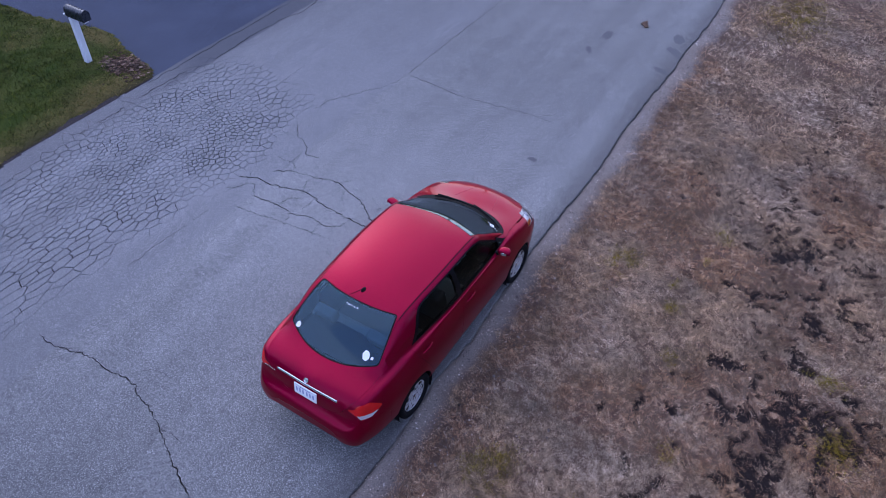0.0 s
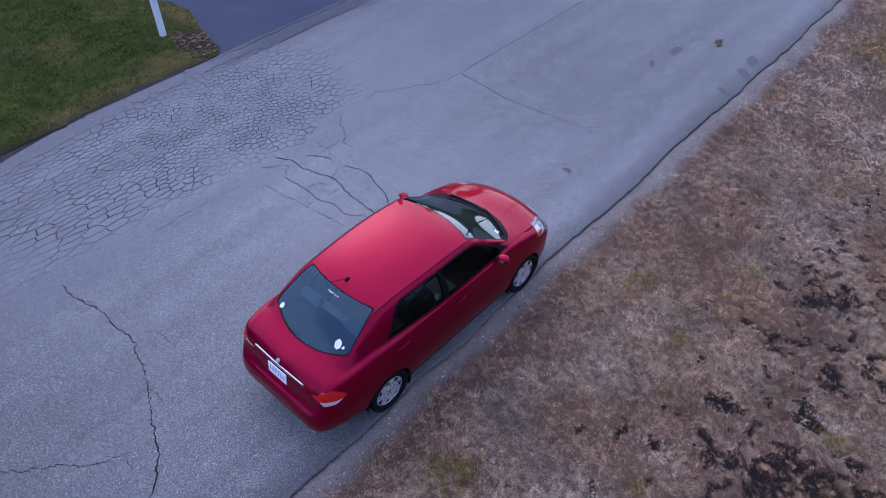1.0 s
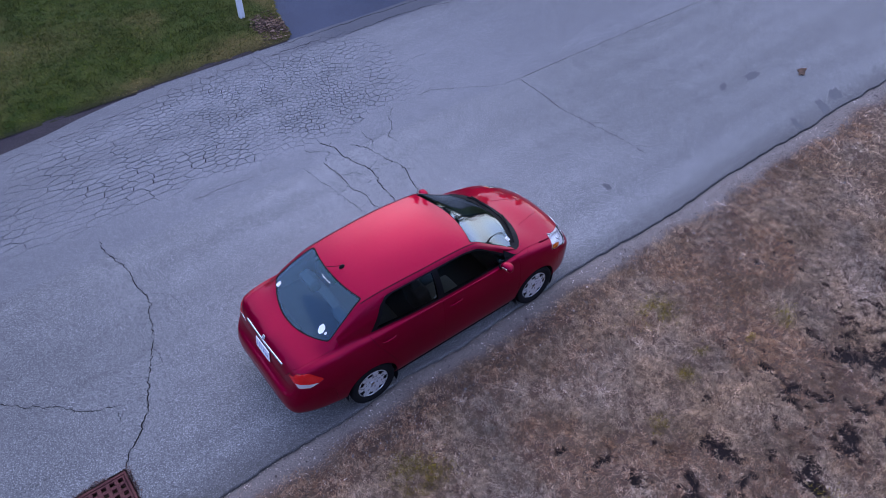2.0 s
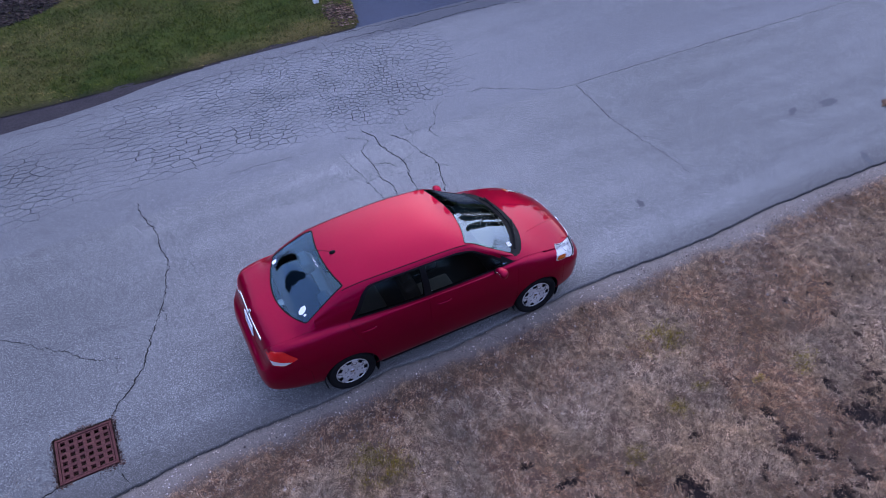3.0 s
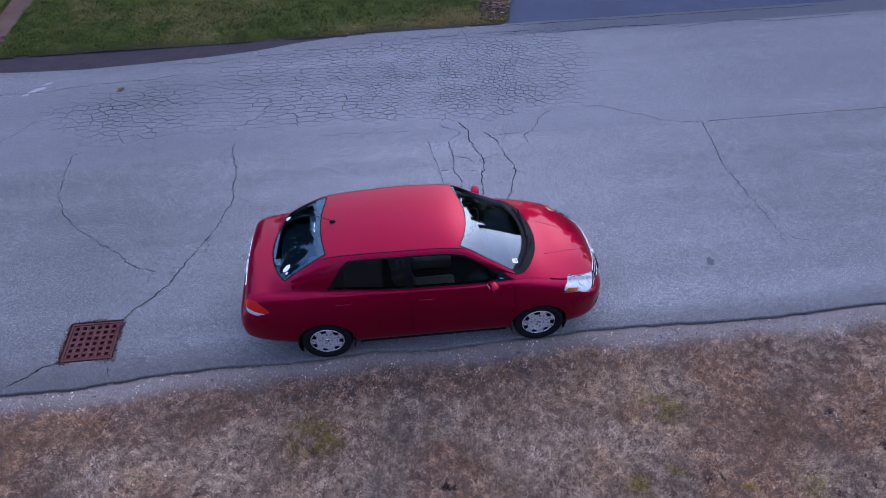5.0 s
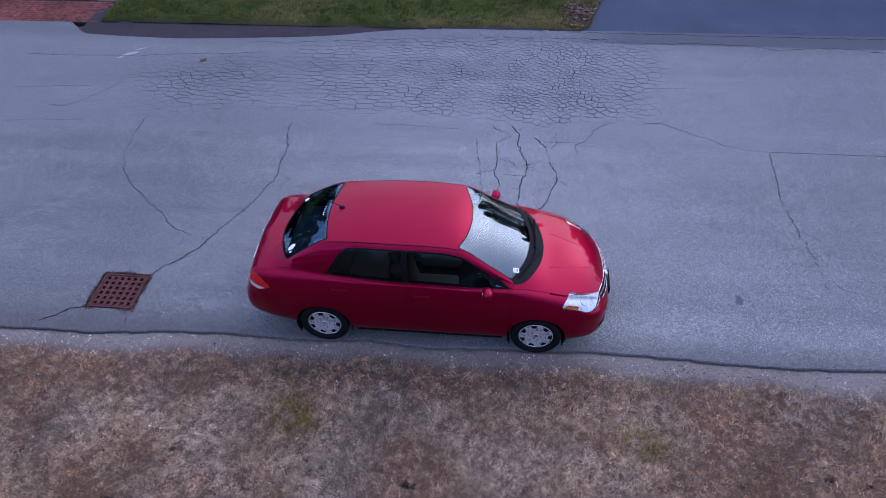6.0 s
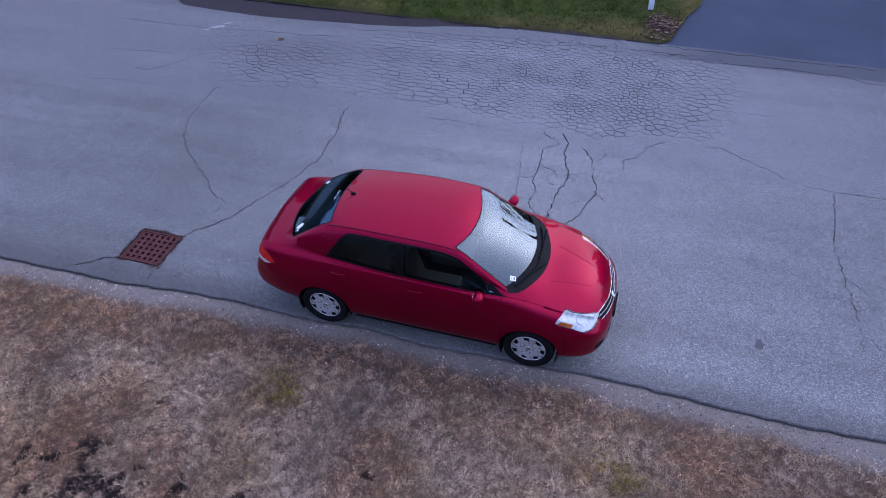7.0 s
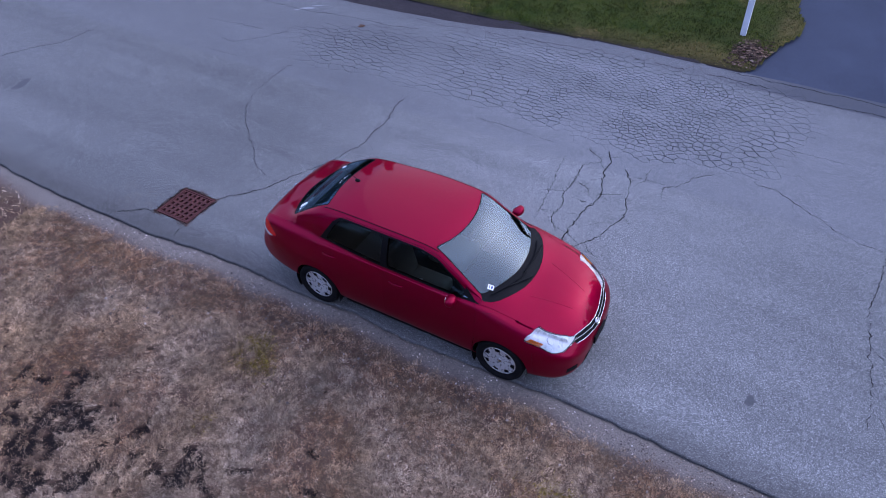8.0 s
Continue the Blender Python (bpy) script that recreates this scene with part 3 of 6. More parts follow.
def mat_asphalt(name):
    m, n, l, b = material(name, .82)
    geo = n.new("ShaderNodeNewGeometry")
    pos = geo.outputs["Position"]
    stones = n.new("ShaderNodeTexVoronoi")
    stones.inputs["Scale"].default_value = 120
    l.new(pos, stones.inputs["Vector"])
    sep = n.new("ShaderNodeSeparateColor")
    l.new(stones.outputs["Color"], sep.inputs["Color"])
    grain = ramp(n, l, sep.outputs["Red"], [(0, (.036, .036, .038)), (.25, (.082, .082, .084)), (.60, (.144, .143, .144)), (.84, (.220, .218, .215)), (1, (.44, .435, .425))])
    fine = noise_tex(n, l, 260, 2, .6, pos)
    grain = mix(n, l, .25, grain, ramp(n, l, fine, [(.3, (.015, .015, .017)), (.7, (.30, .298, .292))]))
    broad = noise_tex(n, l, .55, 5, .6, pos, (.5, 1.3, 1))
    mid = noise_tex(n, l, 3.2, 6, .65, pos, (.6, 1, 1))
    streak = noise_tex(n, l, .9, 4, .6, pos, (.12, 1.6, 1))
    tone = mix(n, l, .5, ramp(n, l, broad, [(.3, .62), (.7, 1.25)]), ramp(n, l, mid, [(.28, .78), (.72, 1.2)]))
    tone = mix(n, l, .45, tone, ramp(n, l, streak, [(.3, .68), (.7, 1.25)]))
    c = mix(n, l, 1.0, grain, tone, "MULTIPLY")
    c = mix(n, l, 1.0, c, tone_along(n, l, pos), "MULTIPLY")
    # older, greyer strip beyond the paving seam, and rubbed oily film along its edge
    xyz = n.new("ShaderNodeSeparateXYZ")
    l.new(pos, xyz.inputs[0])
    wob = add(n, "Math")
    wob.operation = "MULTIPLY_ADD"
    l.new(mid, wob.inputs[0])
    wob.inputs[1].default_value = .07
    l.new(xyz.outputs["Y"], wob.inputs[2])
    lane = n.new("ShaderNodeMapRange")
    for k, v in (("From Min", 3.60), ("From Max", 3.66), ("To Min", 0.0), ("To Max", 1.0)):
        lane.inputs[k].default_value = v
    l.new(wob.outputs[0], lane.inputs["Value"])
    c = mix(n, l, lane.outputs[0], c, mix(n, l, 1.0, mix(n, l, .35, c, (.135, .135, .139)), (1.04, 1.04, 1.06), "MULTIPLY"))
    # dark film in the broken strip beside the kerbless north edge
    film = n.new("ShaderNodeMapRange")
    for k, v in (("From Min", 6.7), ("From Max", 7.3), ("To Min", 0.0), ("To Max", .35)):
        film.inputs[k].default_value = v
    l.new(wob.outputs[0], film.inputs["Value"])
    c = mix(n, l, film.outputs[0], c, (.05, .05, .058))
    # the dark sealed strip in front of the drive
    def between(source, a, b):
        r = n.new("ShaderNodeMapRange")
        r.inputs["From Min"].default_value, r.inputs["From Max"].default_value = a, b
        l.new(source, r.inputs["Value"])
        return r.outputs[0]
    seal = n.new("ShaderNodeMath")
    seal.operation = "MULTIPLY"
    l.new(between(wob.outputs[0], 7.10, 7.15), seal.inputs[0])
    l.new(between(xyz.outputs["X"], 1.6, 3.2), seal.inputs[1])
    c = mix(n, l, mix(n, l, 1.0, seal.outputs[0], .75, "MULTIPLY"), c, (.062, .065, .078))
    # soil rubbed in along the broken south edge, with the car's shade painted into it
    c = mix(n, l, mix(n, l, 1.0, between(wob.outputs[0], -.32, -.72), .55, "MULTIPLY"), c, (.062, .056, .054))
    l.new(c, b.inputs["Base Color"])
    l.new(ramp(n, l, broad, [(.3, .72), (.7, .9)]), b.inputs["Roughness"])
    bump(n, l, b, sep.outputs["Green"], .8, .005)
    return m


def mat_masked(name, soil, base, alt, third, scale=40.0):
    """Ground whose bare soil and tint follow masks stored on the mesh."""
    m, n, l, b = material(name, .95)
    pos = n.new("ShaderNodeNewGeometry").outputs["Position"]
    def mask(key):
        a = n.new("ShaderNodeAttribute")
        a.attribute_name = key
        return a.outputs["Fac"]
    fine = noise_tex(n, l, scale, 5, .7, pos)
    coarse = noise_tex(n, l, 2.3, 5, .6, pos)
    c = mix(n, l, ramp(n, l, coarse, [(.35, 0.0), (.65, 1.0)]), base, alt)
    c = mix(n, l, mask("third"), c, third)
    c = mix(n, l, mask("bare"), c, soil)
    c = mix(n, l, 1.0, c, ramp(n, l, fine, [(.25, .45), (.5, .95), (.75, 1.6)]), "MULTIPLY")
    l.new(c, b.inputs["Base Color"])
    bump(n, l, b, fine, .8, .02)
    return m


def mat_leafy(name, stops, rough=.75):
    """Blades, leaves, chips or stones: each piece its own tone."""
    m, n, l, b = material(name, rough)
    isl = n.new("ShaderNodeNewGeometry")
    c = ramp(n, l, isl.outputs["Random Per Island"], stops)
    f = noise_tex(n, l, 1.1, 5, .65, isl.outputs["Position"])
    c = mix(n, l, 1.0, c, ramp(n, l, f, [(.32, .52), (.68, 1.40)]), "MULTIPLY")
    # clumps a hand wide, and drifts of a warmer and a colder dry tone
    g = noise_tex(n, l, 8.5, 4, .7, isl.outputs["Position"])
    c = mix(n, l, 1.0, c, ramp(n, l, g, [(.30, .42), (.50, .90), (.70, 1.52)]), "MULTIPLY")
    h = noise_tex(n, l, .75, 4, .6, isl.outputs["Position"])
    c = mix(n, l, 1.0, c, ramp(n, l, h, [(.36, (1.0, .97, 1.0)), (.62, (1.10, .93, .79))]), "MULTIPLY")
    l.new(c, b.inputs["Base Color"])
    return m


ASPHALT = mat_asphalt("worn_asphalt")
CRACK_FILL = mat_plain("crack_dirt", (.022, .021, .022), .95, vary=.4, scale=60)
VERGE_GROUND = mat_masked("dry_verge", (.015, .010, .010), (.120, .079, .055), (.085, .048, .036), (.185, .157, .140), 60)
LAWN_GROUND = mat_masked("lawn_soil", (.014, .011, .010), (.024, .040, .005), (.046, .054, .009), (.10, .082, .028), 40)
DAMP_SOIL = mat_masked("damp_soil", (.030, .025, .029), (.038, .032, .036), (.052, .044, .047), (.05, .045, .04), 50)
STRAW = mat_leafy("straw_grass", [(0, (.085, .053, .036)), (.25, (.23, .164, .112)), (.55, (.39, .294, .204)), (.8, (.50, .395, .285)), (1, (.62, .51, .40))])
RUSSET = mat_leafy("russet_grass", [(0, (.095, .046, .030)), (.4, (.235, .136, .086)), (.75, (.37, .236, .145)), (1, (.49, .35, .22))])
MOSS = mat_leafy("yellow_green_moss", [(0, (.070, .054, .006)), (.5, (.17, .135, .012)), (1, (.32, .25, .030))])
GREEN = mat_leafy("lawn_grass", [(0, (.008, .020, .002)), (.4, (.021, .041, .003)), (.75, (.045, .066, .005)), (1, (.105, .112, .015))])
DRYGREEN = mat_leafy("dry_lawn_grass", [(0, (.060, .052, .012)), (.5, (.118, .098, .030)), (1, (.21, .172, .068))])
LEAVES = mat_leafy("dead_leaves", [(0, (.018, .011, .009)), (.4, (.050, .029, .021)), (.8, (.115, .074, .052)), (1, (.21, .155, .115))])
GRAVEL = mat_leafy("grey_gravel", [(0, (.075, .066, .064)), (.5, (.21, .188, .178)), (.88, (.37, .34, .32)), (1, (.62, .59, .56))], .85)


def mat_drive():
    m, n, l, b = material("sealed_drive", .5)
    b.inputs["Specular IOR Level"].default_value = .05
    pos = n.new("ShaderNodeNewGeometry").outputs["Position"]
    a, f = noise_tex(n, l, .7, 5, .6, pos), noise_tex(n, l, 120, 3, .6, pos)
    c = mix(n, l, ramp(n, l, a, [(.3, 0.0), (.7, 1.0)]), (.034, .041, .062), (.054, .062, .088))
    c = mix(n, l, 1.0, c, ramp(n, l, f, [(.3, .6), (.7, 1.5)]), "MULTIPLY")
    l.new(c, b.inputs["Base Color"])
    l.new(ramp(n, l, a, [(.3, .6), (.7, .8)]), b.inputs["Roughness"])
    bump(n, l, b, f, .5, .003)
    return m


DRIVE = mat_drive()


def mat_rust():
    m, n, l, b = material("rusty_iron", .75, .15)
    pos = n.new("ShaderNodeNewGeometry").outputs["Position"]
    a, f = noise_tex(n, l, 6, 5, .6, pos), noise_tex(n, l, 90, 4, .6, pos)
    c = mix(n, l, ramp(n, l, a, [(.3, 0.0), (.7, 1.0)]), (.058, .021, .022), (.105, .038, .034))
    c = mix(n, l, 1.0, c, ramp(n, l, f, [(.3, .55), (.7, 1.4)]), "MULTIPLY")
    l.new(c, b.inputs["Base Color"])
    bump(n, l, b, f, .6, .004)
    return m


RUST = mat_rust()

# ---- broken asphalt: cells between the cracks ----
def damage(x, y):
    """How badly the asphalt is broken up, 0 to 1."""
    x, y = np.asarray(x, float), np.asarray(y, float)
    strong = .85 * blob(x, y, .85, 5.85, 1.9, .85) + .40 * blob(x, y, 1.2, 4.75, 1.2, .8) + .32 * blob(x, y, -1.2, 5.7, 2.2, 1.1) + .20 * step(6.3, 6.7, y) * step(-3.4, -2.0, x) * step(4.6, 3.0, x) + .26 * step(4.0, 4.6, y) * step(7.1, 6.7, y) * step(-4.6, -2.6, x) * step(4.4, 2.6, x)
    second = .62 * blob(x, y, -4.8, 5.15, 1.5, .85)
    d = np.maximum(strong, second) + .22 * (field(x, y, .9, 21, 3) - .5)
    return np.clip(d, 0, 1)


# how far the pieces are drawn out along the road, from west to east
_sx = np.linspace(-9, 6, 601)
_sw = np.concatenate([[0], np.cumsum(np.diff(_sx) / np.interp(_sx[1:], [-6, -4.4, -3.2, -1.6, -.3, 2.2, 3.4], [1.6, 1.9, 2.8, 2.4, 1.35, 1.15, 1.7]))])


def squeeze(x):
    return np.interp(x, _sx, _sw)


def stretch(w):
    return np.interp(w, _sw, _sx)


def cell_sites():
    rng = np.random.RandomState(4)
    grid = {}
    out = []
    darts = np.stack([rng.uniform(-7, 4, 42000), rng.uniform(3.4, 7.35, 42000)], 1)
    broken = damage(darts[:, 0], darts[:, 1])
    use = (broken >= .10) & (darts[:, 1] < edge_north(darts[:, 0]) - .3)
    for px, y, d, roll in zip(squeeze(darts[use, 0]).tolist(), darts[use, 1].tolist(), broken[use].tolist(), rng.rand(int(use.sum())).tolist()):
        r = (.205 - .115 * min(d * 1.2, 1)) * (.60 + .60 * roll)
        k = (int(px // .27), int(y // .27))
        near = [q for i in (-1, 0, 1) for j in (-1, 0, 1) for q in grid.get((k[0] + i, k[1] + j), ())]
        if all((q[0] - px) ** 2 + (q[1] - y) ** 2 > r * r for q in near):
            grid.setdefault(k, []).append((px, y))
            out.append((px, y, d))
    return np.array(out)


def voronoi_cells():
    """Outlines of the broken pieces, with their damage, in metres."""
    s = cell_sites()
    cells = []
    for i, (px, py, d) in enumerate(s):
        dist = (s[:, 0] - px) ** 2 + (s[:, 1] - py) ** 2
        poly = [(px + a, py + b) for a, b in ((-.6, -.6), (.6, -.6), (.6, .6), (-.6, .6))]
        for j in np.argsort(dist)[1:22]:
            mx, my, nx, ny = (px + s[j, 0]) / 2, (py + s[j, 1]) / 2, s[j, 0] - px, s[j, 1] - py
            cut = []
            for k in range(len(poly)):
                a, b = poly[k], poly[(k + 1) % len(poly)]
                da, db = (a[0] - mx) * nx + (a[1] - my) * ny, (b[0] - mx) * nx + (b[1] - my) * ny
                if da <= 0:
                    cut.append(a)
                if da * db < 0:
                    t = da / (da - db)
                    cut.append((a[0] + (b[0] - a[0]) * t, a[1] + (b[1] - a[1]) * t))
            poly = cut
            if len(poly) < 3:
                break
        if len(poly) < 3 or max(math.hypot(a - px, b - py) for a, b in poly) > .42:
            continue
        cells.append((d, [(float(stretch(a)), b) for a, b in poly]))
    # shared edges get the same bend, and corners the same place
    done = []
    for d, poly in cells:
        q = [(round(a, 4), round(b, 4)) for a, b in poly]
        q = [p for k, p in enumerate(q) if math.hypot(p[0] - q[k - 1][0], p[1] - q[k - 1][1]) > 2e-3]
        fine = []
        for k in range(len(q)):
            a, b = q[k], q[(k + 1) % len(q)]
            fine.append(a)
            e = math.hypot(b[0] - a[0], b[1] - a[1])
            if e > .05:
                mx, my = round((a[0] + b[0]) / 2, 3), round((a[1] + b[1]) / 2, 3)
                v = noise.noise_vector((mx * 9.1, my * 9.1, .3))
                fine.append((mx + v.x * .16 * e, my + v.y * .16 * e))
        if len(fine) > 3:
            done.append((d, fine))
    return done


def crack_width(x, y):
    x, y = np.asarray(x, float), np.asarray(y, float)
    return np.clip((damage(x, y) - .06) * .020, 0, .0074) * (.45 + 1.0 * step(.30, .70, field(x, y, 3.5, 33, 3)))


CELLS = voronoi_cells()


def zone_loops():
    """The outer outlines of all cells together."""
    edge = {}
    for _, poly in CELLS:
        for k in range(len(poly)):
            a, b = (tuple(round(v, 3) for v in poly[j % len(poly)]) for j in (k, k + 1))
            if (b, a) in edge:
                del edge[(b, a)]
            else:
                edge[(a, b)] = True
    return list(edge)


# ---- single cracks: a few bends each, and how wide ----
WINDING = [  # across the lanes, towards the drain and away east
    (.015, [(-3.15, 4.34), (-3.04, 4.05), (-3.03, 3.63), (-2.94, 3.2), (-2.92, 2.75), (-2.85, 2.45), (-2.96, 2.08), (-3.17, 1.56), (-3.38, 1.12), (-3.52, .78), (-3.74, .45), (-4.04, .15)]),
    (.010, [(-5.43, 4.3), (-5.6, 4.19), (-5.74, 3.9), (-5.74, 3.55), (-5.67, 2.92), (-5.48, 2.43), (-5.28, 2.17), (-4.69, 1.61), (-4.34, 1.31), (-4.02, 1.07), (-3.75, .95)]),
    (.010, [(2.73, 4.54), (2.83, 4.4), (3.21, 4.3), (3.44, 4.3), (3.92, 3.98), (4.42, 3.69), (4.67, 3.59), (5.02, 3.57)]),
    (.010, [(5.04, 3.57), (4.99, 3.12), (4.98, 2.62), (4.93, 2.22), (5.05, 1.55), (5.12, 1.2), (5.14, .46)]),
]
LENGTHWISE = [  # along the paving seams
    (.010, [(5.02, 3.57), (6.24, 3.57), (8.8, 3.56), (11.2, 3.53), (15.5, 3.5)]),
    (.010, [(-9.5, 6.1), (-7.1, 6.1), (-5.85, 6.27), (-4.79, 6.32), (-4.12, 6.47), (-3.56, 6.34), (-2.71, 6.47), (-2.17, 6.68), (-.91, 6.77), (.4, 6.8)]),
    (.016, [(.2, 7.25), (1.24, 7.25), (2.58, 7.27), (3.38, 7.11), (4.59, 7.17), (5.34, 7.12), (5.95, 6.97), (7.05, 7.11), (7.92, 6.95), (9.5, 7.0)]),
    (.015, [(1.9, 7.52), (4.06, 7.53), (5.55, 7.52), (7.1, 7.52), (9, 7.5)]),
    (.009, [(-2.36, 7.03), (-1.65, 7.07), (-.49, 7.15), (.2, 7.2), (.67, 7.13)]),
    (.006, [(-8.4, 3.7), (-7.6, 3.78), (-6.9, 3.8)]),
    (.006, [(-8.8, 4.83), (-7.9, 4.92), (-7.2, 4.97)]),
    (.007, [(2.4, 5.42), (2.71, 5.43), (3.63, 5.45), (4.33, 5.47)]),
]
BY_THE_CAR = [  # the bundle that runs under the far side of the car
    (.007, [(.26, 3.67), (.3, 3.35), (.36, 2.96), (.4, 2.67), (.44, 2.31), (.5, 1.9)]),
    (.012, [(.76, 3.87), (.83, 3.79), (.62, 3.53), (.65, 3.2), (.65, 2.98), (.63, 2.79), (.69, 2.47), (.69, 2.12), (.85, 1.9)]),
    (.018, [(.57, 4.56), (.78, 4.26), (.95, 3.93), (.99, 3.71), (.97, 3.5), (1.1, 3.12), (1.11, 2.83), (1.04, 2.59), (1.03, 2.35), (.98, 1.94), (1.05, 1.5), (1.1, 1.0)]),
    (.013, [(1.23, 3.76), (1.42, 3.5), (1.48, 3.11), (1.6, 2.78), (1.61, 2.6), (1.51, 2.32), (1.43, 2.04), (1.2, 1.7), (1.08, 1.4)]),
    (.009, [(1.6, 3.97), (1.61, 3.62), (1.49, 3.34)]),
    (.009, [(2.59, 4.32), (2.26, 4.04), (2.08, 3.7), (1.91, 3.58), (1.98, 3.22)]),
    (.006, [(1.33, 3.62), (1.61, 3.64), (1.94, 3.64)]),
    (.008, [(.36, 4.36), (.55, 3.97), (.76, 3.87)]),
    (.006, [(1.11, 2.83), (1.36, 2.8)]),
]
SMALL = [  # short spurs and the breaks round the drain
    (.008, [(-3.03, 4.04), (-2.89, 4.17), (-2.78, 4.23)]),
    (.007, [(3.03, 4.4), (2.97, 4.61), (2.9, 5.0)]),
    (.008, [(-7.8, 4.27), (-7.4, 4.2), (-6.92, 4.82), (-6.3, 5.7)]),
    (.013, [(-11.5, 1.4), (-11.05, 2.2), (-10.77, 2.5), (-10.6, 3.3)]),
    (.008, [(-4.6, 6.85), (-3.8, 6.8), (-3.1, 6.95), (-2.2, 6.98)]),
    (.012, [(-4.02, -.56), (-4.06, -.65), (-4.0, -.86)]),
    (.022, [(-4.70, -.52), (-4.92, -.62), (-5.25, -.84)]),
    (.006, [(-2.83, 2.5), (-2.6, 2.3), (-2.55, 1.9)]),
    (.006, [(-1.6, 4.0), (-.8, 3.98), (.1, 3.9)]),
    (.006, [(-3.6, 4.62), (-2.5, 4.66), (-1.8, 4.75)]),
]
CRACKS = WINDING + LENGTHWISE + BY_THE_CAR + SMALL


def side_cracks():
    """Short fine cracks that leave the main ones, slanting away."""
    rng = random.Random(17)
    out = []
    for width, bends in CRACKS:
        if width < .0095 or abs(bends[0][0] - bends[-1][0]) > 3.5 or bends[0][1] < 0:
            continue
        for a, b in zip(bends, bends[1:]):
            e = math.hypot(b[0] - a[0], b[1] - a[1])
            for _ in range(int(e / .45 + rng.random()) if 0 < a[0] < 2.2 and a[1] > 1.9 else int(e / 2.5 + rng.random())):
                t = rng.random()
                x, y = a[0] + (b[0] - a[0]) * t, a[1] + (b[1] - a[1]) * t
                turn = math.atan2(b[1] - a[1], b[0] - a[0]) + rng.choice((-1, 1)) * rng.uniform(.5, 1.5)
                n = rng.uniform(.15, .55)
                turn2 = turn + rng.uniform(-.6, .6)
                out.append((rng.uniform(.005, .009), [(x, y), (x + n * .5 * math.cos(turn), y + n * .5 * math.sin(turn)), (x + n * .5 * (math.cos(turn) + math.cos(turn2)), y + n * .5 * (math.sin(turn) + math.sin(turn2)))]))
    return out


CRACKS += side_cracks()
GRATE = (-4.70, -4.05, -.53, .10)


def crack_path(width, bends, seed):
    """A wandering line through the bends, with its half width at each place."""
    pts = np.array(bends, float)
    seg = np.linalg.norm(np.diff(pts, axis=0), axis=1)
    along = np.concatenate([[0], np.cumsum(seg)])
    n = max(4, int(along[-1] / .022))
    t = np.linspace(0, along[-1], n)
    x, y = np.interp(t, along, pts[:, 0]), np.interp(t, along, pts[:, 1])
    k = np.array([.25, .5, .25])
    for _ in range(2):
        x[1:-1], y[1:-1] = np.convolve(x, k, "valid"), np.convolve(y, k, "valid")
    fade = np.clip(np.minimum(t, along[-1] - t) / .15, 0, 1)
    amp = .055 if width > .007 else .04
    straight = .45 if len(bends) == 5 and along[-1] > 8 else 1
    x = x + amp * straight * fade * ((field(t, t * 0 + seed * 3.7, 2.6, 60, 5, .85)) - .5) * 2.2
    y = y + amp * straight * fade * ((field(t, t * 0 + seed * 3.7 + 50, 2.6, 61, 5, .85)) - .5) * 2.2
    x = x + .05 * straight * fade * (field(t, t * 0 + seed * 2.1, 13, 65, 2, .8) - .5)
    y = y + .05 * straight * fade * (field(t, t * 0 + seed * 2.1 + 20, 13, 66, 2, .8) - .5)
    rough = field(t, t * 0 + seed * 3.7, 12, 62, 4, .85)
    x = x + .028 * straight * fade * (field(t, t * 0 + seed * 1.3, 31, 67, 2, .8) - .5)
    y = y + .028 * straight * fade * (field(t, t * 0 + seed * 1.3 + 9, 31, 68, 2, .8) - .5)
    w = width * .45 * (.06 + 2.9 * np.clip(rough - .18, 0, 1)) * (.25 + .75 * fade)
    return x, y, w


